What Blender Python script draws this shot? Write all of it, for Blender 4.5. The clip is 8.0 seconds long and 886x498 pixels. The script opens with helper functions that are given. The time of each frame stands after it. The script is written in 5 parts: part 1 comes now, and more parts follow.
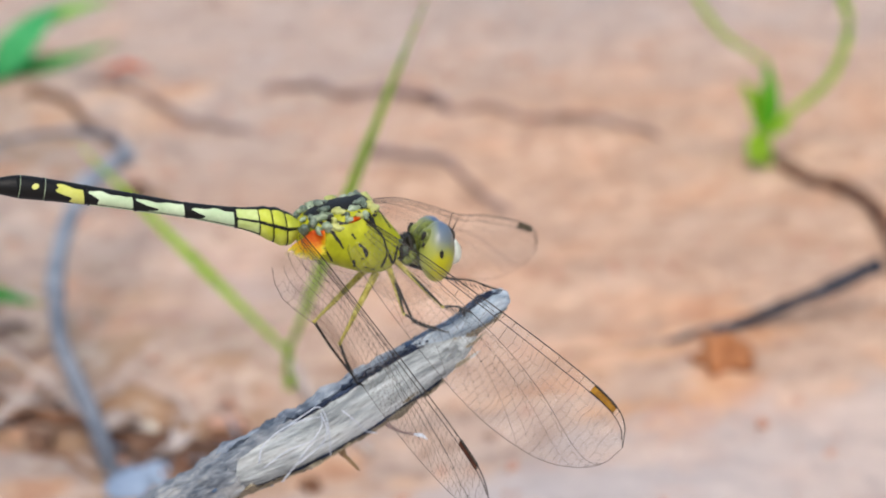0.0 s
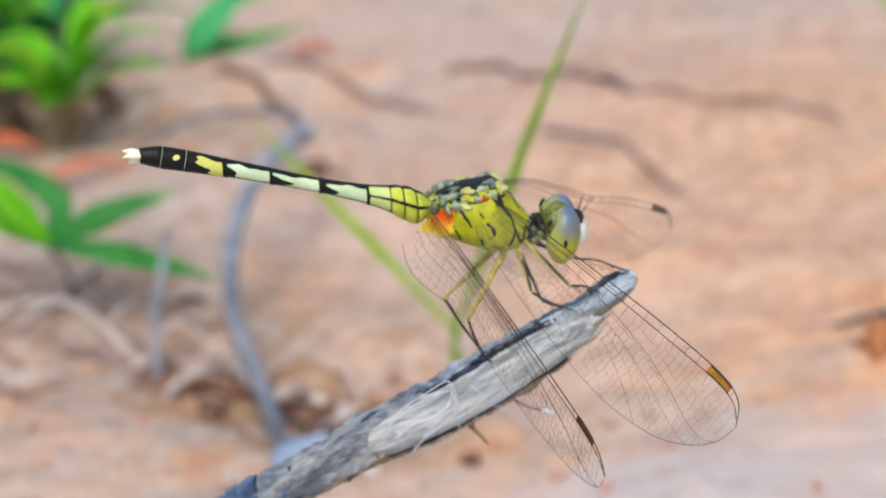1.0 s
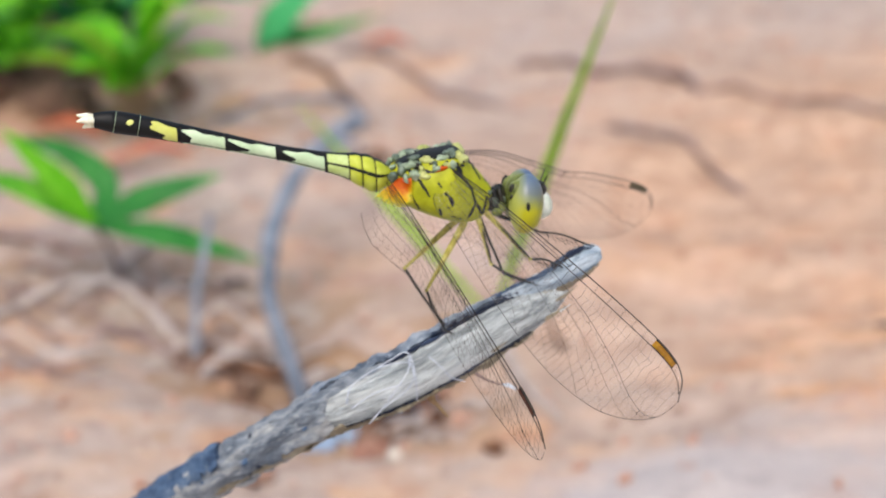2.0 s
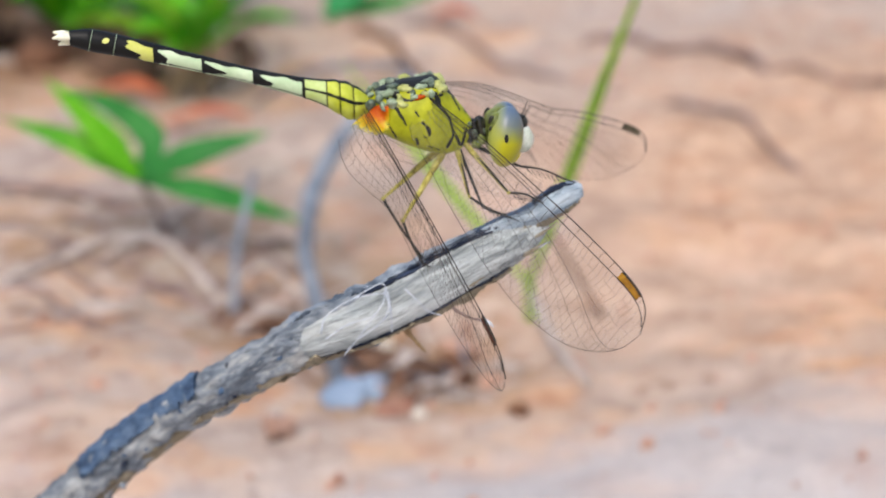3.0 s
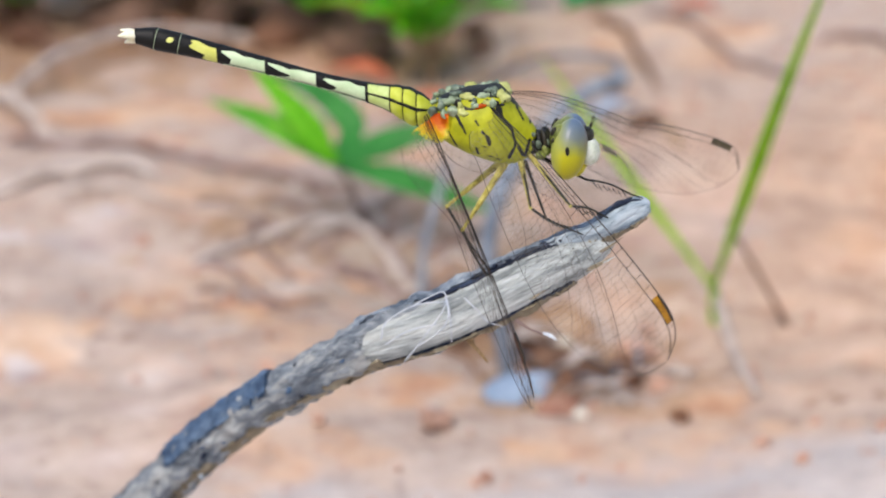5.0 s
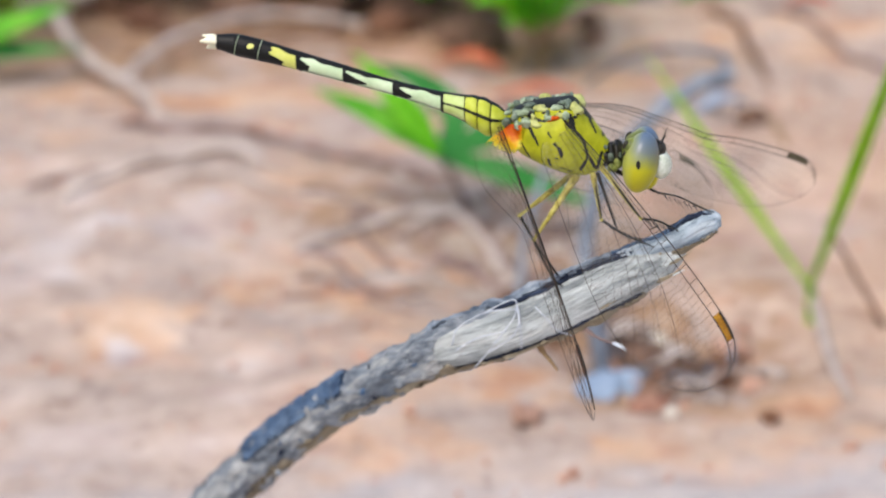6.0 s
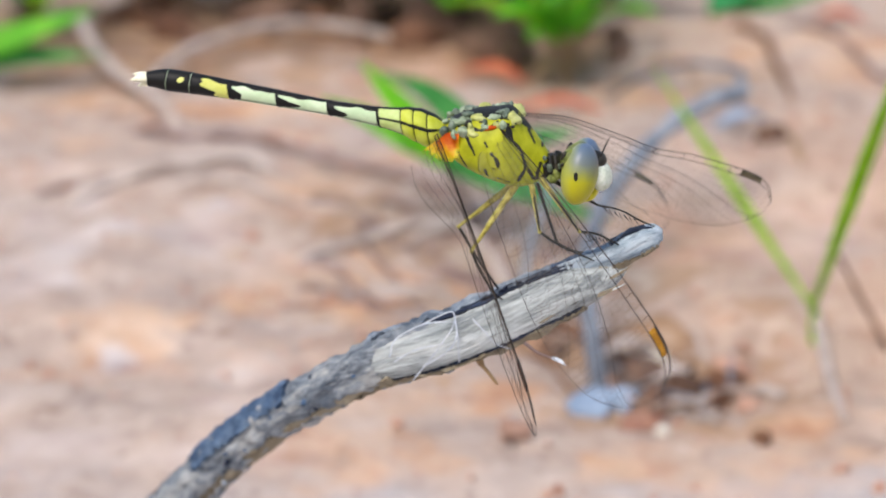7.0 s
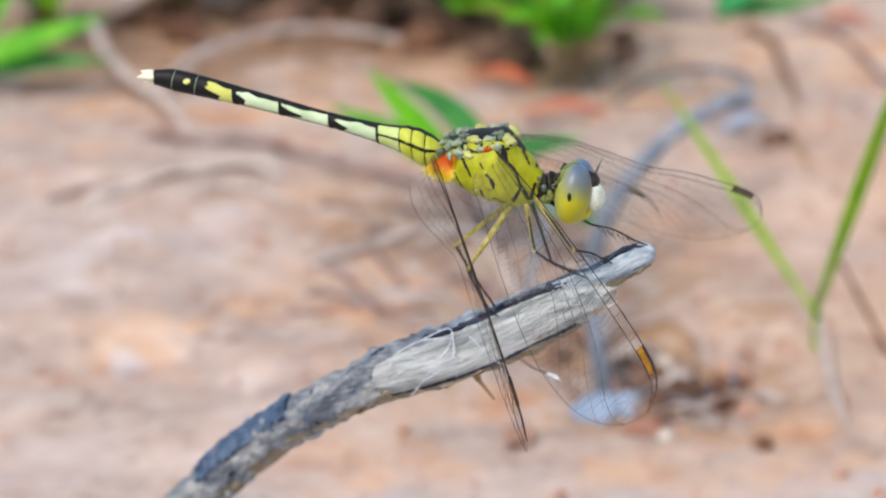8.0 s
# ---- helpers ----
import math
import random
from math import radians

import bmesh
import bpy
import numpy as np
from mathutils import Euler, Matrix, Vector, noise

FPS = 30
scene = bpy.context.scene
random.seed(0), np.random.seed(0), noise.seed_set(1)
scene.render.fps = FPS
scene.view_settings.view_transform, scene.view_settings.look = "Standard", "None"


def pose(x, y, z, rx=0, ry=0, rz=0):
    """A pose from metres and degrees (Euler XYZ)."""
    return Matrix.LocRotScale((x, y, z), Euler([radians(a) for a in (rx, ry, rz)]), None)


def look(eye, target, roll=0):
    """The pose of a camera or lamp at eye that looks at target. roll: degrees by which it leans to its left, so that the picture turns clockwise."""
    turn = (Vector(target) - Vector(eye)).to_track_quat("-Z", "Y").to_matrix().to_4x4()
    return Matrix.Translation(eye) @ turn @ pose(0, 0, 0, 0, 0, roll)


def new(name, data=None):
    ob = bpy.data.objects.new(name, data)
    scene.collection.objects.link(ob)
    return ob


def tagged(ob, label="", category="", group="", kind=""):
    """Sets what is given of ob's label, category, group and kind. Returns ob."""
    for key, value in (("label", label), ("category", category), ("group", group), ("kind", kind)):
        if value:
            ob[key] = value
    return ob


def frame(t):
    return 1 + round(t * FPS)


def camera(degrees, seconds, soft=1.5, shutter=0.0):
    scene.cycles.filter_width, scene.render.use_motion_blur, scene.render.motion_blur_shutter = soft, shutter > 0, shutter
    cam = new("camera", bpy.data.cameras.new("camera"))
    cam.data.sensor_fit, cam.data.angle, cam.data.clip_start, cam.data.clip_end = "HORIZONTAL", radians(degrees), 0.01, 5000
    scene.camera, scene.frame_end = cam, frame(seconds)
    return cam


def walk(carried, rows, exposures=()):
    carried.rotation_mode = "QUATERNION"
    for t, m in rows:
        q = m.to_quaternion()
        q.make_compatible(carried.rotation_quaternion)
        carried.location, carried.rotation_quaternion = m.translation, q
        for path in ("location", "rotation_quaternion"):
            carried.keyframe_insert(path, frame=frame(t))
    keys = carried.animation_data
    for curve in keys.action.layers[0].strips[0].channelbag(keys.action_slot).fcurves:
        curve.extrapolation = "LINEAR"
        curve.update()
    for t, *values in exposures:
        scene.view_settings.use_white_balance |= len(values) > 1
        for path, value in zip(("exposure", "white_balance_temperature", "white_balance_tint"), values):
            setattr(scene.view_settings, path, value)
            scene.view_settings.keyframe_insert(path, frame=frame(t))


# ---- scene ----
cam = camera(22.0, 8.0, soft=1.8)
cam.data.dof.use_dof = True
cam.data.dof.focus_distance = 0.1315
cam.data.dof.aperture_fstop = 50.0
walk(cam, [
    (0.0, look((-0.03846, -0.12643, 0.10463), (-0.00375, 0.00043, 0.05665), -1.33)),
    (0.5, look((-0.03810, -0.13067, 0.10569), (-0.00867, -0.00260, 0.05739), -1.53)),
    (1.0, look((-0.03439, -0.13091, 0.10574), (-0.01233, -0.00154, 0.05697), -2.42)),
    (1.5, look((-0.03140, -0.13196, 0.10517), (-0.01357, -0.00195, 0.05638), -2.70)),
    (1.7, look((-0.02827, -0.13188, 0.10441), (-0.01190, -0.00159, 0.05587), -2.57)),
    (2.8, look((-0.01770, -0.13367, 0.09841), (-0.00835, -0.00209, 0.05152), -1.09)),
    (3.0, look((-0.01635, -0.13298, 0.09819), (-0.00856, -0.00168, 0.05025), -1.31)),
    (3.5, look((-0.01433, -0.13266, 0.09898), (-0.01289, -0.00138, 0.05037), -1.68)),
    (4.0, look((-0.01168, -0.13278, 0.10090), (-0.01582, -0.00167, 0.05198), -2.23)),
    (4.2, look((-0.00864, -0.13108, 0.10046), (-0.01353, 0.00007, 0.05172), -1.97)),
    (5.3, look((0.00102, -0.13071, 0.09906), (-0.01343, -0.00033, 0.05013), -1.58)),
    (5.5, look((0.00177, -0.13016, 0.09966), (-0.01389, -0.00038, 0.04955), -1.45)),
    (6.0, look((0.00309, -0.13163, 0.10155), (-0.01659, -0.00231, 0.05165), -1.58)),
    (6.5, look((0.00710, -0.12926, 0.10249), (-0.01625, -0.00051, 0.05271), -1.84)),
    (7.0, look((0.01077, -0.12829, 0.10031), (-0.01322, 0.00066, 0.05134), -1.26)),
    (7.5, look((0.01221, -0.12946, 0.10197), (-0.01167, -0.00085, 0.05208), -1.54)),
    (8.0, look((0.01243, -0.13035, 0.10283), (-0.01256, -0.00174, 0.05348), -1.52)),
], exposures=[(0.0, 0.27), (0.5, 0.27), (1.0, 0.32), (1.5, 0.37), (3.0, 0.35), (4.0, 0.35), (5.5, 0.39), (8.0, 0.38)])

# ---- world and sun: bright, hazy, soft daylight ----
world = bpy.data.worlds.new("sky")
scene.world = world
world.use_nodes = True
wn = world.node_tree
sky = wn.nodes.new("ShaderNodeTexSky")
sky.sky_type = "NISHITA"
sky.sun_disc = False
sky.sun_elevation = radians(58)
sky.sun_rotation = radians(200)
sky.air_density, sky.dust_density = 1.0, 3.0
wn.nodes["Background"].inputs["Strength"].default_value = 0.15
wn.links.new(sky.outputs[0], wn.nodes["Background"].inputs["Color"])
sun = new("sun", bpy.data.lights.new("sun", "SUN"))
sun.data.energy, sun.data.angle, sun.data.color = 1.5, radians(25), (1.0, 0.95, 0.88)
sun.matrix_world = look((0.0, 0.0, 2.0), (0.42, 1.15, 0.0))

# ---- small tools; building numbers are centimetres ----
CM = 0.01
seat = {}


def lin(r, g, b):
    """0 to 255 screen colour as a linear one."""
    return tuple(((c / 255 + 0.055) / 1.055) ** 2.4 if c > 10 else c / 255 / 12.92 for c in (r, g, b)) + (1.0,)


def part(name, bm, material, parent=None, label="", origin=None, smooth=True):
    """Links a bmesh (world centimetres) as one mesh, seated at origin, under parent."""
    base = seat.get(parent, Vector((0, 0, 0)))
    at = Vector(origin) if origin is not None else (base if parent else Vector((0, 0, 0)))
    for v in bm.verts:
        v.co = (v.co - at) * CM
    if smooth:
        for f in bm.faces:
            f.smooth = True
    me = bpy.data.meshes.new(name)
    bm.to_mesh(me)
    bm.free()
    for m in material if isinstance(material, (list, tuple)) else [material]:
        me.materials.append(m)
    ob = new(name, me)
    ob.parent = parent
    ob.location = (at - base) * CM
    seat[ob] = at
    if label:
        ob["label"] = label
    return ob


def thing(name, at, label, category, group="", kind=""):
    ob = new(name)
    ob.location = Vector(at) * CM
    ob.empty_display_size = 0.005
    seat[ob] = Vector(at)
    return tagged(ob, label, category, group, kind)


def spline(pts, n):
    """Catmull-Rom through pts (any number of columns), n samples."""
    p = np.array(pts, float)
    p = np.vstack([2 * p[0] - p[1], p, 2 * p[-1] - p[-2]])
    out = []
    m = len(p) - 3
    for k in range(n):
        s = k / (n - 1) * m
        i = min(int(s), m - 1)
        t = s - i
        a, b, c, d = p[i:i + 4]
        out.append(0.5 * (2 * b + (c - a) * t + (2 * a - 5 * b + 4 * c - d) * t * t + (3 * b - a - 3 * c + d) * t ** 3))
    return np.array(out)


def tube(bm, pts, n=24, sides=10, rough=0.0, freq=3.0, squash=1.0, seed=0.0, along=1.0):
    """A round rod through rows (x, y, z, radius), closed at both ends, uneven by rough; its 'flow' layer runs along it."""
    rows = spline(pts, n)
    flow = bm.verts.layers.float_vector.get("flow") or bm.verts.layers.float_vector.new("flow")
    rings = []
    run = 0.0
    for k, (x, y, z, r) in enumerate(rows):
        c = Vector((x, y, z))
        a, b = rows[max(k - 1, 0)], rows[min(k + 1, n - 1)]
        run += (Vector(rows[k][:3]) - Vector(a[:3])).length
        d = Vector(b[:3] - a[:3]).normalized()
        side = d.cross(Vector((0, 0, 1)))
        side = side.normalized() if side.length > 1e-4 else Vector((1, 0, 0))
        up = side.cross(d)
        ring = []
        for j in range(sides):
            t = 2 * math.pi * j / sides
            e = side * math.cos(t) + up * math.sin(t) * squash
            f = Vector((run * along, math.cos(t) * r, math.sin(t) * r))
            p = c + e * r
            if rough:
                p = p + e * r * rough * noise.fractal(f * freq + Vector((seed, seed, 0)), 0.9, 2.1, 4)
            v = bm.verts.new(p)
            v[flow] = f * CM
            ring.append(v)
        rings.append(ring)
    for A, B in zip(rings, rings[1:]):
        for j in range(sides):
            bm.faces.new((A[j], A[(j + 1) % sides], B[(j + 1) % sides], B[j]))
    bm.faces.new(list(reversed(rings[0])))
    bm.faces.new(rings[-1])
    return rings


def ball(bm, c, r, turn=(0, 0, 0), rough=0.0, freq=6.0, seg=16):
    """An ellipsoid of radii r, turned by degrees, uneven by rough."""
    m = pose(*c, *turn) @ Matrix.Diagonal((*r, 1))
    got = bmesh.ops.create_uvsphere(bm, u_segments=seg, v_segments=max(6, seg * 2 // 3), radius=1.0, matrix=m)
    if rough:
        for v in got["verts"]:
            d = v.co - Vector(c)
            v.co += d * rough * noise.fractal(v.co * freq, 0.9, 2.1, 3)
    return got["verts"]


def ribbon(bm, pts, width, fold=0.25, thick=0.012, n=18, lie=(0, 0, 1), peak=0.35, twist=0.0):
    """A grass or leaf blade along pts: folded along its midrib, tapered to a point, with thickness."""
    rows = spline(pts, n)
    sheets = ([], [])
    for k, row in enumerate(rows):
        s = k / (n - 1)
        d = Vector(rows[min(k + 1, n - 1)] - rows[max(k - 1, 0)]).normalized()
        side = d.cross(Vector(lie))
        side = side.normalized() if side.length > 1e-4 else Vector((1, 0, 0))
        side = Matrix.Rotation(twist * s, 3, d) @ side
        up = side.cross(d)
        w = width * (min(1.0, 0.35 + 0.65 * s / peak) if s < peak else max(0.03, 1 - ((s - peak) / (1 - peak)) ** 1.8)) / 2
        for q, off in ((0, thick / 2), (1, -thick / 2)):
            sheets[q].append([bm.verts.new(Vector(row) + side * w * a + up * (abs(a) * fold * w + off * (1 - 0.5 * abs(a)))) for a in (-1, -0.5, 0, 0.5, 1)])
    for q, sh in enumerate(sheets):
        for A, B in zip(sh, sh[1:]):
            for j in range(4):
                f = (A[j], A[j + 1], B[j + 1], B[j])
                bm.faces.new(f if q == 0 else tuple(reversed(f)))
    T, U = sheets
    for k in range(n - 1):
        bm.faces.new((T[k][0], T[k + 1][0], U[k + 1][0], U[k][0]))
        bm.faces.new((T[k][4], U[k][4], U[k + 1][4], T[k + 1][4]))
    for k in (0, n - 1):
        for j in range(4):
            bm.faces.new((T[k][j], U[k][j], U[k][j + 1], T[k][j + 1]))


# ---- materials ----
def nodes_of(name):
    m = bpy.data.materials.new(name)
    m.use_nodes = True
    nt = m.node_tree
    return m, nt, nt.nodes["Principled BSDF"], nt.nodes.new("ShaderNodeTexCoord")


def tex(nt, coord, scale, detail=5.0, rough=0.6, stretch=None, dist=0.0):
    """A noise of so many bumps a centimetre, in object space."""
    n = nt.nodes.new("ShaderNodeTexNoise")
    n.inputs["Scale"].default_value = scale * 100
    n.inputs["Detail"].default_value = detail
    n.inputs["Roughness"].default_value = rough
    n.inputs["Distortion"].default_value = dist
    src = coord.outputs["Vector" if coord.bl_idname == "ShaderNodeAttribute" else "Object"]
    if stretch:
        mp = nt.nodes.new("ShaderNodeMapping")
        mp.inputs["Scale"].default_value = stretch
        nt.links.new(src, mp.inputs["Vector"])
        src = mp.outputs["Vector"]
    nt.links.new(src, n.inputs["Vector"])
    return n.outputs["Fac"]


def ramp(nt, fac, stops):
    r = nt.nodes.new("ShaderNodeValToRGB")
    while len(r.color_ramp.elements) < len(stops):
        r.color_ramp.elements.new(0.5)
    for e, (p, c) in zip(r.color_ramp.elements, stops):
        e.position, e.color = p, c
    nt.links.new(fac, r.inputs["Fac"])
    return r.outputs["Color"]


def blend(nt, fac, a, b, mode="MIX"):
    n = nt.nodes.new("ShaderNodeMix")
    n.data_type, n.blend_type = "RGBA", mode
    for sock, val in ((n.inputs["Factor"], fac), (n.inputs[6], a), (n.inputs[7], b)):
        if isinstance(val, bpy.types.NodeSocket):
            nt.links.new(val, sock)
        else:
            sock.default_value = val
    return n.outputs[2]


def bump(nt, bsdf, fac, strength, depth):
    b = nt.nodes.new("ShaderNodeBump")
    b.inputs["Strength"].default_value = strength
    b.inputs["Distance"].default_value = depth * CM
    nt.links.new(fac, b.inputs["Height"])
    nt.links.new(b.outputs["Normal"], bsdf.inputs["Normal"])


def surface(name, dark, mid, light, scale, rough=0.8, grain=8.0, relief=0.5, depth=0.02, stretch=None, thin=0.0, spec=0.3, flow=False, spread=0.18, sky_tint=None, blotch=None):
    """Three tones mixed by a coarse noise, mottled by a fine one, with relief."""
    m, nt, b, co = nodes_of(name)
    if flow:
        co = nt.nodes.new("ShaderNodeAttribute")
        co.attribute_name = "flow"
    coarse = tex(nt, co, scale, 6, 0.6, stretch)
    fine = tex(nt, co, scale * grain, 4, 0.65, stretch)
    c = ramp(nt, coarse, [(0.5 - spread, dark), (0.5, mid), (0.5 + spread, light)])
    c = blend(nt, 0.35, c, ramp(nt, fine, [(0.3, dark), (0.55, mid), (0.75, light)]))
    if flow:
        crack = tex(nt, co, scale * 2.6, 6, 0.75, (0.4, 1.0, 1.0), 0.8)
        c = blend(nt, ramp(nt, crack, [(0.34, (0.75, 0.75, 0.75, 1)), (0.43, (0, 0, 0, 1))]), c, tuple(0.45 * v for v in dark[:3]) + (1.0,))
        c = blend(nt, ramp(nt, crack, [(0.58, (0, 0, 0, 1)), (0.68, (0.6, 0.6, 0.6, 1))]), c, tuple(min(1.0, 1.25 * v) for v in light[:3]) + (1.0,))
        fine = blend(nt, 0.5, fine, crack)
        if blotch:
            c = blend(nt, ramp(nt, tex(nt, co, 3.2, 5, 0.65, (0.6, 1.0, 1.0)), [(0.5, (0, 0, 0, 1)), (0.62, (0.7, 0.7, 0.7, 1))]), c, blotch)
        if sky_tint:
            # blue of the sky painted on as blotches, thicker along the upper side
            sep = nt.nodes.new("ShaderNodeSeparateXYZ")
            nt.links.new(co.outputs["Vector"], sep.inputs[0])
            lean = nt.nodes.new("ShaderNodeMath")
            lean.operation = "MULTIPLY_ADD"
            nt.links.new(sep.outputs["Z"], lean.inputs[0])
            lean.inputs[1].default_value = 90
            nt.links.new(tex(nt, co, 5.0, 6, 0.7, (0.5, 1, 1)), lean.inputs[2])
            blue = ramp(nt, crack, [(0.38, sky_tint[0]), (0.62, sky_tint[1])])
            c = blend(nt, ramp(nt, lean.outputs[0], [(0.52, (0, 0, 0, 1)), (0.74, (0.85, 0.85, 0.85, 1))]), c, blue)
    nt.links.new(c, b.inputs["Base Color"])
    b.inputs["Roughness"].default_value = rough
    b.inputs["Specular IOR Level"].default_value = spec
    bump(nt, b, fine, relief, depth)
    if thin:
        tr = nt.nodes.new("ShaderNodeBsdfTranslucent")
        nt.links.new(c, tr.inputs["Color"])
        mx = nt.nodes.new("ShaderNodeMixShader")
        mx.inputs["Fac"].default_value = thin
        nt.links.new(b.outputs[0], mx.inputs[1])
        nt.links.new(tr.outputs[0], mx.inputs[2])
        nt.links.new(mx.outputs[0], nt.nodes["Material Output"].inputs["Surface"])
    return m


def marked(name, ground_a, ground_b, mark, rough=0.5, scale=8.0, tip=None):
    """Insect skin: two mottled ground tones, with the dark drawing held in the mesh's 'mark' layer."""
    m, nt, b, co = nodes_of(name)
    c = ramp(nt, tex(nt, co, scale, 4), [(0.35, ground_a), (0.65, ground_b)])
    at = nt.nodes.new("ShaderNodeAttribute")
    at.attribute_name = "mark"
    wob = nt.nodes.new("ShaderNodeMath")
    wob.operation = "MULTIPLY_ADD"
    nt.links.new(tex(nt, co, 40, 3), wob.inputs[0])
    wob.inputs[1].default_value = 0.35
    nt.links.new(at.outputs["Fac"], wob.inputs[2])
    c = blend(nt, ramp(nt, wob.outputs[0], [(0.62, (0, 0, 0, 1)), (0.74, (1, 1, 1, 1))]), c, mark)
    nt.links.new(c, b.inputs["Base Color"])
    b.inputs["Roughness"].default_value = rough
    b.inputs["Specular IOR Level"].default_value = 0.25
    bump(nt, b, tex(nt, co, 60, 3), 0.35, 0.006)
    return m


# the blue in these two stands for sky reflected on the bark's top
M_BARK = surface("grey_bark", lin(78, 88, 102), lin(146, 153, 160), lin(198, 199, 196), 9.0, 0.85, 4, 1.0, 0.05, (0.6, 1.0, 1.0), flow=True, spread=0.12, sky_tint=(lin(46, 60, 78), lin(106, 122, 138)))
M_BLUE = surface("blue_bark", lin(42, 60, 86), lin(78, 102, 132), lin(122, 142, 164), 7.0, 0.8, 4, 1.0, 0.05, (0.4, 1.0, 1.0), flow=True)
M_RIDGE = surface("light_bark", lin(70, 82, 98), lin(138, 150, 164), lin(190, 198, 206), 9.0, 0.85, 4, 1.0, 0.05, (0.45, 1.0, 1.0), flow=True, spread=0.12)
M_PALEBARK = surface("pale_bark", lin(104, 120, 138), lin(174, 190, 202), lin(222, 230, 234), 9.0, 0.8, 4, 1.0, 0.04, (0.45, 1.0, 1.0), flow=True, spread=0.14)
M_WOOD = surface("bare_wood", lin(122, 128, 130), lin(204, 211, 210), lin(240, 244, 243), 13.0, 0.75, 4, 1.0, 0.05, (0.5, 1.1, 1.1), flow=True, spread=0.14, blotch=lin(172, 173, 168))
M_STRIP = surface("dark_bark", lin(10, 14, 24), lin(28, 38, 60), lin(74, 90, 118), 6.0, 0.6, 5, 1.0, 0.03, (0.25, 1, 1), flow=True)
M_UNDER = surface("brown_bark", lin(88, 78, 62), lin(146, 134, 112), lin(186, 178, 156), 6.0, 0.85, 5, 1.0, 0.03, (0.3, 1, 1), flow=True)
M_FIBRE = surface("white_fibre", lin(170, 180, 196), lin(206, 212, 220), lin(236, 238, 240), 10, 0.6, 4, 0.2, 0.005)
M_THORN = surface("thorn", lin(96, 74, 50), lin(150, 122, 86), lin(190, 168, 130), 12, 0.7, 4, 0.4, 0.01)

BLACK = lin(30, 29, 26)
JET = lin(19, 19, 18)
M_THORAX = marked("thorax_skin", lin(146, 150, 14), lin(180, 182, 34), BLACK, 0.5)
M_BULB = marked("abdomen_base_skin", lin(170, 178, 38), lin(194, 202, 84), JET)
M_WAIST = marked("abdomen_waist_skin", lin(170, 188, 100), lin(196, 212, 142), JET)
M_ABD = marked("abdomen_skin", lin(180, 202, 160), lin(206, 223, 186), JET)
M_ABDTIP = marked("abdomen_tip_skin", lin(196, 198, 92), lin(216, 218, 130), JET)
M_CERCI = surface("cerci", lin(206, 200, 160), lin(236, 232, 200), lin(250, 248, 230), 20, 0.5, 4, 0.2, 0.004)
M_HINGE = surface("hinge", lin(88, 100, 76), lin(152, 168, 138), lin(196, 206, 182), 12, 0.45, 3, 0.4, 0.006)
M_CREAM = surface("cream_hinge", lin(120, 124, 60), lin(184, 188, 112), lin(212, 214, 156), 12, 0.45, 3, 0.4, 0.006)
M_GREYHINGE = surface("grey_hinge", lin(34, 40, 32), lin(98, 112, 96), lin(156, 170, 146), 16, 0.45, 3, 0.4, 0.006)
M_BLACK = surface("black_shell", lin(16, 16, 15), lin(34, 32, 28), lin(70, 66, 56), 14, 0.4, 4, 0.3, 0.004)
M_LEGY = surface("yellow_shell", lin(70, 60, 26), lin(172, 160, 74), lin(212, 202, 122), 14, 0.4, 4, 0.2, 0.004)
M_FACE = surface("pale_face", lin(176, 186, 160), lin(220, 226, 206), lin(240, 242, 232), 12, 0.3, 4, 0.2, 0.003)
M_OLIVE = surface("olive_head", lin(22, 26, 16), lin(104, 114, 50), lin(160, 168, 96), 12, 0.4, 4, 0.3, 0.004)
M_LIP = surface("yellow_lip", lin(160, 150, 20), lin(206, 196, 40), lin(224, 214, 80), 12, 0.35, 4, 0.2, 0.003)
M_VEIN = surface("wing_vein", lin(20, 16, 12), lin(46, 36, 26), lin(80, 62, 40), 10, 0.45, 3, 0.1, 0.001)
M_NET = surface("wing_net", lin(44, 36, 28), lin(74, 60, 46), lin(110, 90, 70), 10, 0.45, 3, 0.1, 0.001)
M_STIGDARK = surface("dark_stigma", lin(30, 12, 8), lin(74, 34, 18), lin(110, 60, 30), 14, 0.4, 3, 0.1, 0.001, thin=0.2)
M_STIG = surface("stigma", lin(120, 78, 10), lin(180, 126, 20), lin(208, 160, 42), 14, 0.4, 3, 0.1, 0.001, thin=0.35)
# far wings' spot: the backlit look is put into a duller colour
M_STIGBACKLIT = surface("backlit_stigma", lin(70, 62, 46), lin(118, 108, 84), lin(150, 140, 112), 14, 0.4, 3, 0.1, 0.001, thin=0.35)
M_AMBER = surface("amber_patch", lin(206, 70, 4), lin(232, 104, 8), lin(238, 170, 30), 5, 0.4, 3, 0.1, 0.001, thin=0.45)


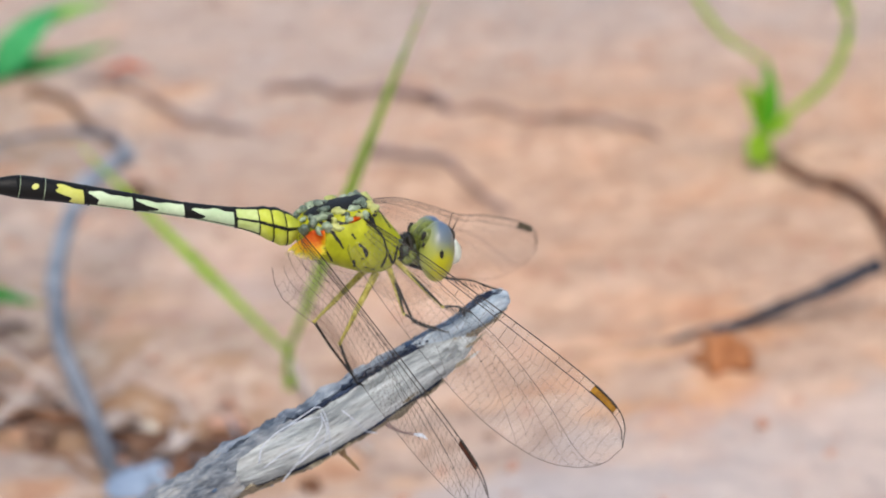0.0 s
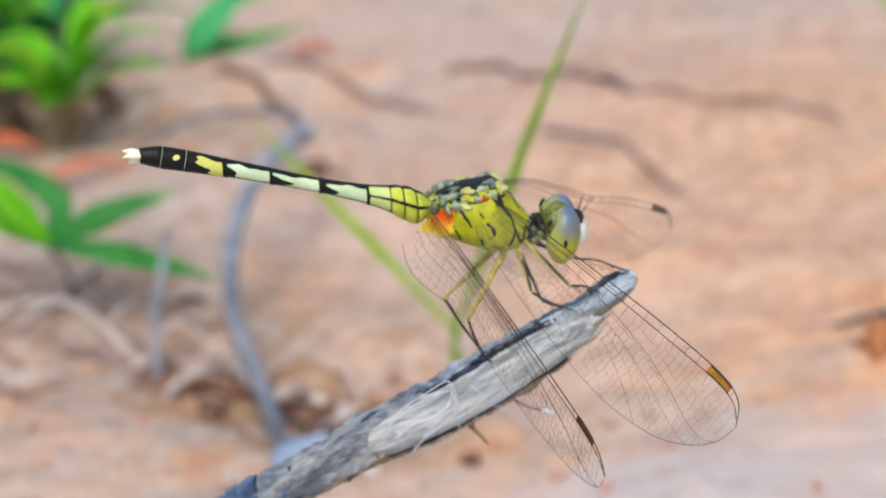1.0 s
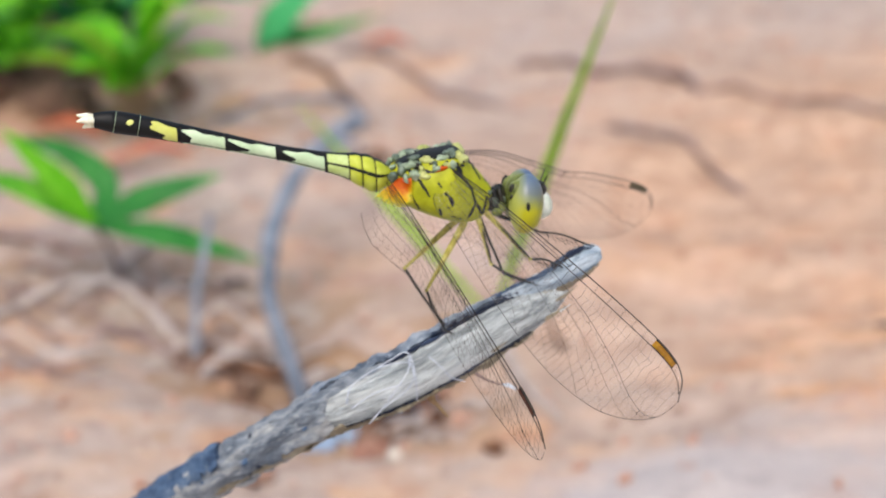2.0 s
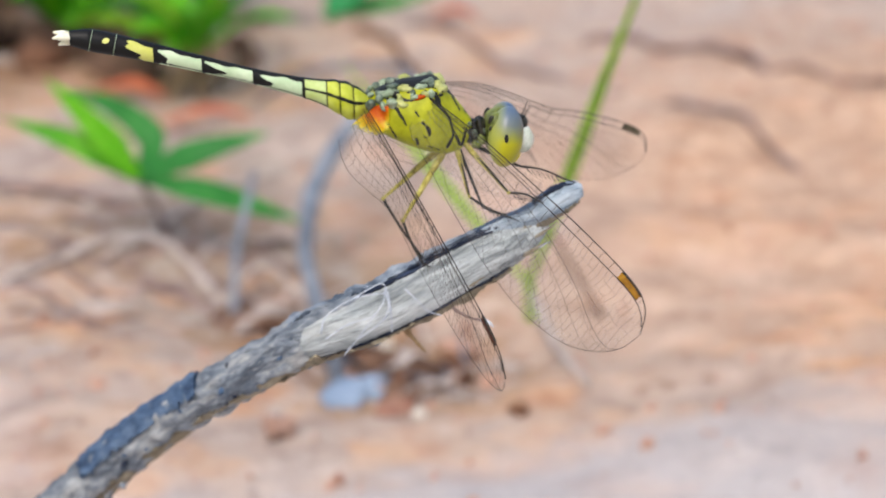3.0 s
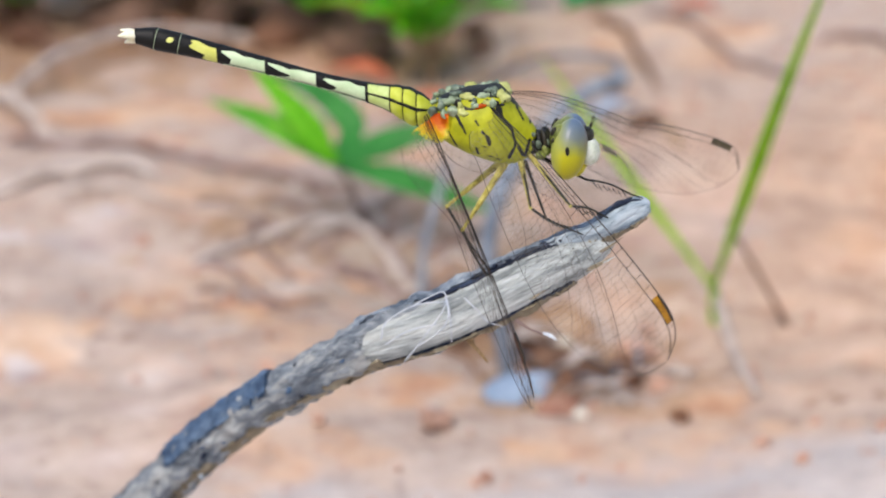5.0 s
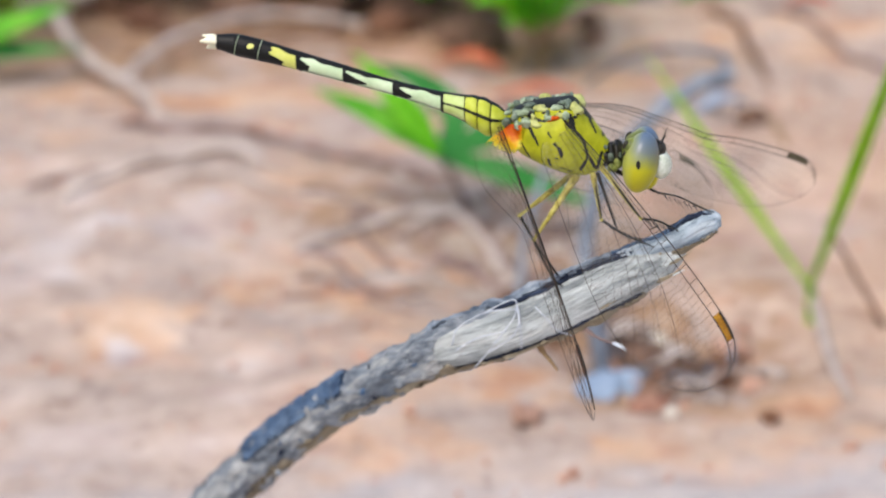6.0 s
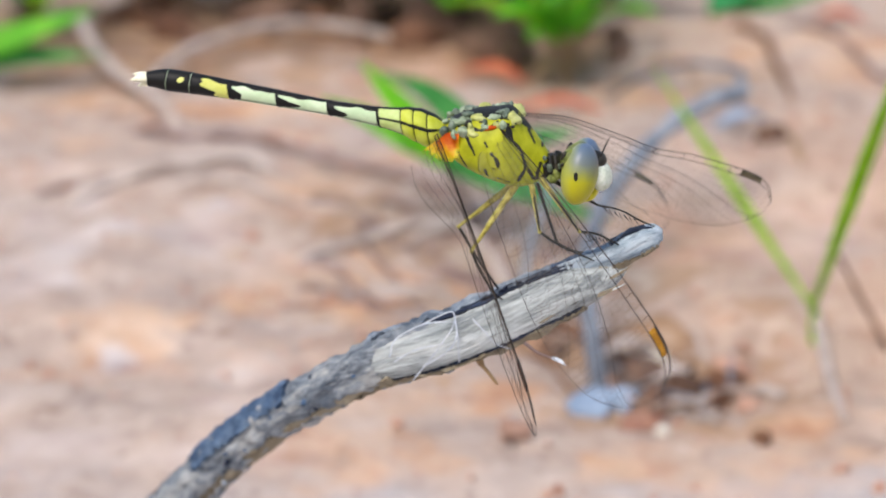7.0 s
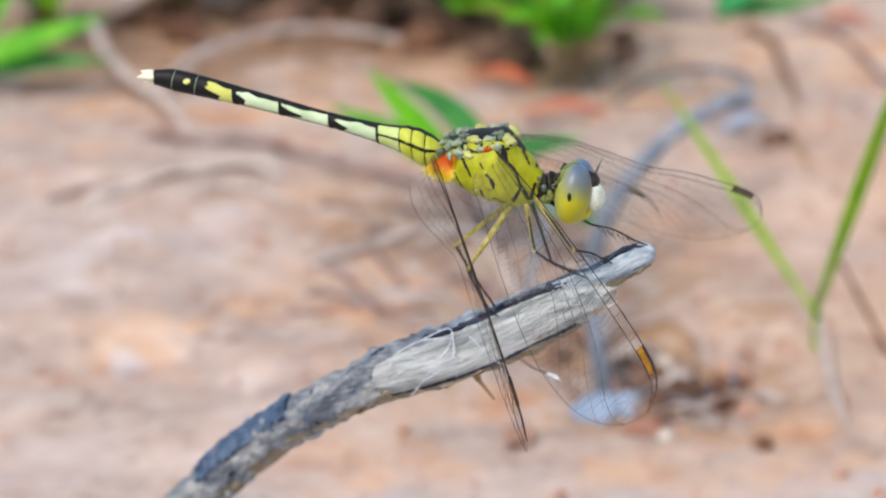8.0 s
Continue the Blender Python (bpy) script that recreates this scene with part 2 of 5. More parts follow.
def eye_material():
    m, nt, b, co = nodes_of("compound_eye")
    sep = nt.nodes.new("ShaderNodeSeparateXYZ")
    nt.links.new(co.outputs["Object"], sep.inputs[0])
    mr = nt.nodes.new("ShaderNodeMapRange")
    mr.inputs["From Min"].default_value, mr.inputs["From Max"].default_value = -0.0021, 0.0021
    nt.links.new(sep.outputs["Z"], mr.inputs["Value"])
    mott = nt.nodes.new("ShaderNodeMath")
    mott.operation = "MULTIPLY_ADD"
    nt.links.new(tex(nt, co, 14, 3), mott.inputs[0])
    mott.inputs[1].default_value = 0.12
    nt.links.new(mr.outputs[0], mott.inputs[2])
    # own yellow and grey; the bluish top also paints in a sky highlight
    c = ramp(nt, mott.outputs[0], [(0.1, lin(176, 166, 4)), (0.46, lin(176, 172, 14)), (0.6, lin(140, 144, 74)), (0.74, lin(108, 116, 112)), (1.0, lin(88, 108, 134))])
    back = nt.nodes.new("ShaderNodeMapRange")
    back.inputs["From Min"].default_value, back.inputs["From Max"].default_value = 0.0, -0.0009
    nt.links.new(sep.outputs["X"], back.inputs["Value"])
    c = blend(nt, back.outputs[0], c, lin(164, 170, 82))
    nt.links.new(c, b.inputs["Base Color"])
    b.inputs["Roughness"].default_value = 0.36
    vo = nt.nodes.new("ShaderNodeTexVoronoi")
    vo.inputs["Scale"].default_value = 9000
    nt.links.new(co.outputs["Object"], vo.inputs["Vector"])
    bump(nt, b, vo.outputs["Distance"], 0.15, 0.002)
    return m


M_EYE = eye_material()


def amber_material():
    """Orange at the wing root, through yellow to clear, along the mesh's 'mark' layer."""
    m, nt, b, co = nodes_of("amber_fan")
    at = nt.nodes.new("ShaderNodeAttribute")
    at.attribute_name = "mark"
    wob = nt.nodes.new("ShaderNodeMath")
    wob.operation = "MULTIPLY_ADD"
    nt.links.new(tex(nt, co, 24, 4, 0.7), wob.inputs[0])
    wob.inputs[1].default_value = 0.55
    nt.links.new(at.outputs["Fac"], wob.inputs[2])
    c = ramp(nt, wob.outputs[0], [(0.36, lin(224, 84, 0)), (0.55, lin(236, 122, 2)), (0.72, lin(242, 184, 12)), (0.9, lin(228, 214, 40))])
    nt.links.new(c, b.inputs["Base Color"])
    b.inputs["Roughness"].default_value = 0.4
    tr = nt.nodes.new("ShaderNodeBsdfTranslucent")
    nt.links.new(c, tr.inputs["Color"])
    mx = nt.nodes.new("ShaderNodeMixShader")
    mx.inputs["Fac"].default_value = 0.45
    nt.links.new(b.outputs[0], mx.inputs[1])
    nt.links.new(tr.outputs[0], mx.inputs[2])
    clear = nt.nodes.new("ShaderNodeBsdfTransparent")
    mc = nt.nodes.new("ShaderNodeMixShader")
    nt.links.new(ramp(nt, wob.outputs[0], [(0.85, (0, 0, 0, 1)), (1.12, (1, 1, 1, 1))]), mc.inputs["Fac"])
    nt.links.new(mx.outputs[0], mc.inputs[1])
    nt.links.new(clear.outputs[0], mc.inputs[2])
    nt.links.new(mc.outputs[0], nt.nodes["Material Output"].inputs["Surface"])
    return m


M_AMBERFAN = amber_material()


def membrane_material():
    m, nt, b, co = nodes_of("wing_membrane")
    tr = nt.nodes.new("ShaderNodeBsdfTransparent")
    gl = nt.nodes.new("ShaderNodeBsdfGlossy")
    gl.inputs["Roughness"].default_value = 0.18
    bp = nt.nodes.new("ShaderNodeBump")
    bp.inputs["Strength"].default_value, bp.inputs["Distance"].default_value = 0.5, 0.0001
    nt.links.new(tex(nt, co, 12, 3), bp.inputs["Height"])
    nt.links.new(bp.outputs[0], gl.inputs["Normal"])
    mx = nt.nodes.new("ShaderNodeMixShader")
    mx.inputs["Fac"].default_value = 0.018
    df = nt.nodes.new("ShaderNodeBsdfDiffuse")
    df.inputs["Color"].default_value = lin(206, 200, 184)
    thin = nt.nodes.new("ShaderNodeMixShader")
    thin.inputs["Fac"].default_value = 0.018
    nt.links.new(tr.outputs[0], thin.inputs[1])
    nt.links.new(df.outputs[0], thin.inputs[2])
    nt.links.new(thin.outputs[0], mx.inputs[1])
    nt.links.new(gl.outputs[0], mx.inputs[2])
    nt.links.new(mx.outputs[0], nt.nodes["Material Output"].inputs["Surface"])
    return m


M_MEMB = membrane_material()
M_LIME = surface("lime_green", lin(84, 178, 14), lin(118, 208, 28), lin(154, 228, 64), 1.6, 0.5, 8, 0.5, 0.02, (1, 1, 0.3), thin=0.45)
M_LEAF = surface("grass_green", lin(60, 140, 24), lin(100, 186, 40), lin(146, 214, 70), 1.6, 0.5, 8, 0.5, 0.02, (1, 1, 0.3), thin=0.35)
M_EMERALD = surface("emerald_leaf", lin(44, 150, 80), lin(72, 188, 112), lin(120, 212, 150), 1.4, 0.5, 8, 0.5, 0.02, thin=0.3)
M_LEAF2 = surface("leaf_blue_green", lin(28, 100, 38), lin(50, 138, 54), lin(92, 174, 82), 1.4, 0.5, 8, 0.5, 0.02, thin=0.3)
M_YOUNG = surface("young_green", lin(150, 198, 40), lin(186, 222, 72), lin(210, 234, 112), 1.6, 0.5, 8, 0.4, 0.02, thin=0.72)
M_STALK = surface("grey_stalk", lin(96, 106, 118), lin(136, 144, 154), lin(168, 174, 181), 2.0, 0.8, 8, 0.8, 0.02, (1, 1, 0.4))
M_STALKDARK = surface("dark_grey_stalk", lin(72, 80, 92), lin(110, 117, 128), lin(146, 151, 158), 2.0, 0.8, 8, 0.8, 0.02, (1, 1, 0.4))
M_ROOT = surface("dry_root", lin(146, 130, 120), lin(188, 174, 164), lin(216, 204, 196), 2.0, 0.85, 7, 0.8, 0.03)
M_DRY = surface("dry_stick", lin(96, 76, 72), lin(134, 112, 106), lin(168, 148, 142), 2.0, 0.85, 7, 0.8, 0.03)
M_BROWN = surface("brown_stem", lin(74, 48, 36), lin(112, 78, 58), lin(150, 112, 84), 2.0, 0.85, 7, 0.8, 0.03)
M_CHAR = surface("charred_stick", lin(20, 24, 32), lin(44, 50, 62), lin(120, 124, 128), 1.5, 0.7, 7, 0.9, 0.03)
M_RED = surface("red_leaf_litter", lin(170, 82, 52), lin(202, 104, 70), lin(216, 136, 98), 1.5, 0.75, 7, 0.6, 0.03)
M_ORANGE = surface("orange_clay", lin(138, 86, 54), lin(182, 122, 80), lin(206, 152, 110), 1.5, 0.95, 6, 1.0, 0.06)
M_CLOD = surface("sand_clod", lin(150, 110, 92), lin(196, 152, 130), lin(220, 186, 166), 1.5, 0.95, 6, 1.0, 0.06)
M_PEB = surface("brown_pebble", lin(130, 96, 80), lin(168, 132, 114), lin(200, 168, 150), 2.2, 0.9, 5, 1.0, 0.06)
M_CREAMPEB = surface("cream_pebble", lin(168, 158, 140), lin(206, 198, 182), lin(226, 220, 208), 2.2, 0.8, 5, 0.6, 0.04)
M_RUST = surface("rust_leaf", lin(112, 76, 62), lin(148, 106, 88), lin(178, 140, 118), 2.2, 0.8, 5, 0.6, 0.04)
M_SOIL = surface("dark_soil", lin(70, 52, 42), lin(116, 88, 72), lin(162, 130, 108), 1.5, 0.95, 6, 1.0, 0.08)
M_CHIP = surface("grey_leaf_chip", lin(108, 124, 146), lin(138, 156, 178), lin(168, 182, 198), 1.2, 0.7, 6, 0.5, 0.03)


def sand_material():
    m, nt, b, co = nodes_of("pink_sand")
    big = tex(nt, co, 0.28, 5, 0.55, (0.75, 1.0, 1.0))
    mid = tex(nt, co, 1.3, 6, 0.65, (0.8, 1.1, 1.0))
    fine = tex(nt, co, 9, 5, 0.7)
    streak = tex(nt, co, 0.55, 6, 0.62, (0.35, 1.0, 1.0))
    blot = tex(nt, co, 0.9, 5, 0.6, (0.7, 1.0, 1.0))
    mott = tex(nt, co, 2.8, 4, 0.6, (0.8, 1.0, 1.0))
    speck = tex(nt, co, 3.6, 3, 0.5)
    c = ramp(nt, big, [(0.36, lin(150, 120, 104)), (0.45, lin(188, 158, 142)), (0.54, lin(194, 174, 164)), (0.64, lin(214, 162, 126))])
    c = blend(nt, 0.45, c, ramp(nt, streak, [(0.36, lin(150, 130, 122)), (0.43, lin(180, 164, 160)), (0.5, lin(198, 168, 152)), (0.57, lin(224, 160, 122)), (0.65, lin(188, 174, 174))]))
    c = blend(nt, 0.5, c, ramp(nt, blot, [(0.36, lin(160, 148, 152)), (0.45, lin(192, 166, 154)), (0.53, lin(212, 176, 156)), (0.61, lin(230, 150, 96))]))
    c = blend(nt, 0.42, c, ramp(nt, mid, [(0.32, lin(128, 98, 84)), (0.41, lin(176, 146, 130)), (0.56, lin(206, 176, 160)), (0.66, lin(238, 216, 208))]))
    c = blend(nt, 0.42, c, ramp(nt, mott, [(0.34, lin(136, 104, 88)), (0.45, lin(190, 160, 144)), (0.56, lin(202, 174, 158)), (0.66, lin(240, 212, 196))]))
    c = blend(nt, ramp(nt, speck, [(0.62, (0, 0, 0, 1)), (0.7, (0.7, 0.7, 0.7, 1))]), c, lin(112, 74, 54))
    c = blend(nt, 0.22, c, ramp(nt, fine, [(0.3, lin(86, 66, 52)), (0.5, lin(190, 164, 146)), (0.72, lin(228, 212, 200))]))

    def near(px, py, far, full):
        """1 within full centimetres of a spot, falling to 0 at far, with a ragged edge."""
        dist = nt.nodes.new("ShaderNodeVectorMath")
        dist.operation = "DISTANCE"
        nt.links.new(co.outputs["Object"], dist.inputs[0])
        dist.inputs[1].default_value = (px * CM, py * CM, 0)
        wob = nt.nodes.new("ShaderNodeMath")
        wob.operation = "MULTIPLY_ADD"
        nt.links.new(big, wob.inputs[0])
        wob.inputs[1].default_value = 0.04
        nt.links.new(dist.outputs["Value"], wob.inputs[2])
        mr = nt.nodes.new("ShaderNodeMapRange")
        mr.inputs["From Min"].default_value, mr.inputs["From Max"].default_value = far * CM + 0.02, full * CM + 0.02
        nt.links.new(wob.outputs[0], mr.inputs["Value"])
        return mr.outputs[0]

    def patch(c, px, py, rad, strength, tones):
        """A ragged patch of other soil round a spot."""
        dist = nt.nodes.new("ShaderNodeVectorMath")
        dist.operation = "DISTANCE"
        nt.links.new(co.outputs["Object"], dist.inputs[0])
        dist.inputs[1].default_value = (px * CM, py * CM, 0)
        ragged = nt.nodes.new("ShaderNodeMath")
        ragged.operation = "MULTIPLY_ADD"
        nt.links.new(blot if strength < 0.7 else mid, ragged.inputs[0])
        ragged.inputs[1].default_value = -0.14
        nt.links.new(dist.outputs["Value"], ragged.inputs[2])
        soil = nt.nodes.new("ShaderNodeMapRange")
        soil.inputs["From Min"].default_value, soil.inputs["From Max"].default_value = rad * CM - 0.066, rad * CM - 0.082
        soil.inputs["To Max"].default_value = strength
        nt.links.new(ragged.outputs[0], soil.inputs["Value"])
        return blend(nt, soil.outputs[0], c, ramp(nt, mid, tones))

    clay = [(0.36, lin(190, 128, 90)), (0.5, lin(218, 166, 128)), (0.64, lin(232, 192, 162))]
    for px, py, rad in ((-5.05, 11.6, 1.3), (-4.1, 12.2, 0.9), (-6.6, 10.45, 1.2), (-5.4, 10.6, 1.1), (-7.9, 13.95, 0.7), (-3.5, 8.5, 1.0), (-3.9, 10.1, 1.1), (-7.1, 19.4, 1.7), (-5.4, 22.3, 1.7), (-6.0, 14.7, 0.9), (-9.2, 18.6, 1.2),
                        (4.8, 10.6, 1.2), (5.7, 9.9, 1.0), (3.2, 8.2, 0.8), (0.45, 7.9, 0.8), (-0.5, 13.9, 1.1), (2.8, 13.3, 1.1), (-4.6, 17.2, 1.0), (-2.8, 20.4, 1.2), (1.2, 23.6, 1.0)):
        c = patch(c, px, py, rad, 0.5, clay)
    lilac = [(0.36, lin(170, 158, 160)), (0.5, lin(204, 190, 188)), (0.64, lin(222, 210, 208))]
    for px, py, rad in ((-6.8, 6.4, 1.1), (-8.7, 12.4, 1.5), (-8.2, 14.7, 0.8), (-6.9, 12.5, 1.0), (1.2, 14.2, 1.2), (3.6, 12.0, 1.0), (-6.8, 16.2, 0.9), (-5.0, 9.1, 0.7)):
        c = patch(c, px, py, rad, 0.38, lilac)
    # darker brown soil round the roots, with some shade mixed into its tone
    soil_shade = [(0.35, lin(88, 62, 44)), (0.5, lin(142, 104, 78)), (0.66, lin(190, 150, 118))]
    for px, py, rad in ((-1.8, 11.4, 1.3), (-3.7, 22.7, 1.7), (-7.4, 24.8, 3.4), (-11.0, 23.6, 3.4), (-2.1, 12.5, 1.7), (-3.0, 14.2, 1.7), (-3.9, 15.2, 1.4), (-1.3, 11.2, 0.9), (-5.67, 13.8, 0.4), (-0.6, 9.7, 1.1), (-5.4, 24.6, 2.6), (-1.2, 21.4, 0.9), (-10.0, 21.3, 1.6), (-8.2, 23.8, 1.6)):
        c = patch(c, px, py, rad, 0.8, soil_shade)
    litter = [(0.36, lin(116, 98, 86)), (0.5, lin(152, 132, 118)), (0.64, lin(186, 164, 150))]
    for px, py, rad in ((-3.2, 15.4, 1.1), (-2.6, 13.4, 0.9), (-2.8, 17.4, 0.9)):
        c = patch(c, px, py, rad, 0.8, litter)
    # paler lilac dust on the near side of the clearing
    sep = nt.nodes.new("ShaderNodeSeparateXYZ")
    nt.links.new(co.outputs["Object"], sep.inputs[0])
    edge = nt.nodes.new("ShaderNodeMath")
    edge.operation = "MULTIPLY_ADD"
    nt.links.new(mid, edge.inputs[0])
    edge.inputs[1].default_value = 0.03
    slope = nt.nodes.new("ShaderNodeMath")
    slope.operation = "MULTIPLY_ADD"
    nt.links.new(sep.outputs["X"], slope.inputs[0])
    slope.inputs[1].default_value = -0.22
    nt.links.new(sep.outputs["Y"], slope.inputs[2])
    nt.links.new(slope.outputs[0], edge.inputs[2])
    dust = ramp(nt, edge.outputs[0], [(0.083, (1, 1, 1, 1)), (0.091, (0, 0, 0, 1))])
    fade = nt.nodes.new("ShaderNodeMath")
    fade.operation = "MULTIPLY"
    nt.links.new(dust, fade.inputs[0])
    reach = nt.nodes.new("ShaderNodeMath")
    reach.operation = "MULTIPLY"
    nt.links.new(near(1.0, 5.0, 16.0, 8.0), reach.inputs[0])
    reach.inputs[1].default_value = 0.5
    nt.links.new(reach.outputs[0], fade.inputs[1])
    c = blend(nt, fade.outputs[0], c, lin(200, 192, 194))
    # the sand is warmer round the open middle of the clearing
    c = blend(nt, 1.0, c, blend(nt, near(9.5, 14.5, 11.0, 6.0), (0.93, 1.025, 1.05, 1.0), (1.07, 1.0, 0.855, 1.0)), "MULTIPLY")
    nt.links.new(c, b.inputs["Base Color"])
    b.inputs["Roughness"].default_value = 0.95
    b.inputs["Specular IOR Level"].default_value = 0.15
    bump(nt, b, fine, 0.8, 0.06)
    return m


M_SAND = sand_material()

# ---- ground: one sheet, fine where the camera looks, out to the horizon ----
HOLLOWS = [(-2.5, 12.3, 1.2, 0.35), (-1.0, 10.6, 0.9, 0.25), (-3.4, 22.2, 1.4, 0.3), (-0.6, 9.6, 0.6, 0.15)]
MOUNDS = [(5.0, 9.6, 0.9, 0.15), (-4.2, 9.0, 2.2, 0.3), (3.0, 7.0, 2.5, 0.25), (-6.5, 15.2, 2.0, 0.35), (7.0, 9.0, 2.0, 0.35), (-8.0, 13.4, 1.8, 0.3), (2.5, 13.5, 1.6, 0.2)]


def height(x, y):
    if abs(x) > 60 or abs(y) > 80:
        return 0.0
    p = Vector((x * 0.26, y * 0.42, 0.3))
    h = 0.24 * noise.fractal(p, 0.8, 2.0, 5) + 0.07 * noise.noise(Vector((x * 2.0, y * 2.4, 7.0))) + 0.03 * noise.noise(Vector((x * 5.0, y * 5.0, 3.0)))
    for hx, hy, r, d in HOLLOWS:
        h -= d * math.exp(-((x - hx) ** 2 + (y - hy) ** 2) / r ** 2)
    for hx, hy, r, d in MOUNDS:
        h += d * math.exp(-((x - hx) ** 2 + (y - hy) ** 2) / r ** 2)
    return h


def axis(lo, hi, step, far):
    a = list(np.arange(lo, hi, step))
    d = step
    while a[-1] < far:
        d *= 1.5
        a.append(a[-1] + d)
    d = step
    while a[0] > -far:
        d *= 1.5
        a.insert(0, a[0] - d)
    return a


def ground():
    xs, ys = axis(-19, 17, 0.22, 9000), axis(-4, 36, 0.22, 9000)
    verts = [(x * CM, y * CM, height(x, y) * CM) for y in ys for x in xs]
    w = len(xs)
    faces = [(j * w + i, j * w + i + 1, (j + 1) * w + i + 1, (j + 1) * w + i) for j in range(len(ys) - 1) for i in range(w - 1)]
    me = bpy.data.meshes.new("ground")
    me.from_pydata(verts, [], faces)
    me.polygons.foreach_set("use_smooth", [True] * len(faces))
    me.materials.append(M_SAND)
    return tagged(new("ground", me), "pinkish dry sandy ground with shallow ripples and mounds", "ground", kind="structure")


ground()


# ---- the perch ----
TWIG = [(-4.55, 2.1, -0.35, 0.18), (-4.42, 2.0, 0.7, 0.175), (-4.1, 1.8, 1.6, 0.17), (-3.7, 1.5, 2.37, 0.165), (-3.3, 1.18, 2.9, 0.155), (-2.98, 0.92, 3.27, 0.148),
        (-2.55, 0.58, 3.71, 0.14), (-2.27, 0.36, 3.95, 0.136), (-1.96, 0.15, 4.21, 0.136), (-1.66, 0.03, 4.41, 0.15), (-1.38, 0.0, 4.52, 0.162), (-1.06, 0.0, 4.66, 0.163),
        (-0.7, 0.0, 4.855, 0.16), (-0.48, 0.0, 4.96, 0.142), (-0.36, 0.0, 5.01, 0.112), (-0.27, 0.0, 5.06, 0.075), (-0.2, 0.0, 5.11, 0.035)]
# the bark-covered point that carries on past the end of the bare wood
STEM = [(-0.62, 0.02, 5.03, 0.05), (-0.5, 0.01, 5.085, 0.06), (-0.37, 0.0, 5.13, 0.066), (-0.247, 0.0, 5.185, 0.076), (-0.143, 0.0, 5.243, 0.084), (-0.07, 0.0, 5.283, 0.078), (-0.01, 0.0, 5.302, 0.066), (0.028, 0.0, 5.306, 0.036)]


def shell(bm, rows, a0, a1, grow, n, sides, rough, freq, ragged=0.0, seed=0.0):
    """A strip of bark over the rod, with its 'flow' layer: from angle a0 to a1 (degrees, 0 away from the camera, 90 up), with thickness and ragged ends."""
    rows = spline(rows, n)
    grid = ([], [])
    flow = bm.verts.layers.float_vector.new("flow")
    run = 0.0
    for k, (x, y, z, r) in enumerate(rows):
        c = Vector((x, y, z))
        d = Vector(rows[min(k + 1, n - 1)][:3] - rows[max(k - 1, 0)][:3]).normalized()
        run += (c - Vector(rows[max(k - 1, 0)][:3])).length
        up = Vector((0, 1, 0)).cross(d) * -1
        up = up.normalized()
        back = d.cross(up) * -1
        e0, e1 = a0 + ragged * noise.fractal(Vector((k * 0.3, seed, 1)), 0.7, 2.0, 4), a1 + ragged * noise.fractal(Vector((k * 0.3, seed, 9)), 0.7, 2.0, 4)
        for q in (0, 1):
            line = []
            for j in range(sides + 1):
                t = radians(e0 + (e1 - e0) * j / sides)
                e = back * math.cos(t) + up * math.sin(t)
                f = (r + grow if q == 0 else r * 0.9)
                p = c + e * f
                g = Vector((run, math.cos(t) * r, math.sin(t) * r))
                if q == 0:
                    p = p + e * rough * noise.fractal(Vector((run * 0.35 * freq, g.y * freq, g.z * freq + seed)), 0.9, 2.0, 4)
                v = bm.verts.new(p)
                v[flow] = g * CM
                line.append(v)
            grid[q].append(line)
    for q in (0, 1):
        for A, B in zip(grid[q], grid[q][1:]):
            for j in range(sides):
                f = (A[j], A[j + 1], B[j + 1], B[j])
                bm.faces.new(f if q else tuple(reversed(f)))
    O, I = grid
    for k in range(n - 1):
        bm.faces.new((O[k][0], O[k + 1][0], I[k + 1][0], I[k][0]))
        bm.faces.new((O[k + 1][sides], O[k][sides], I[k][sides], I[k + 1][sides]))
    for k in (0, n - 1):
        for j in range(sides):
            bm.faces.new((O[k][j], O[k][j + 1], I[k][j + 1], I[k][j]))


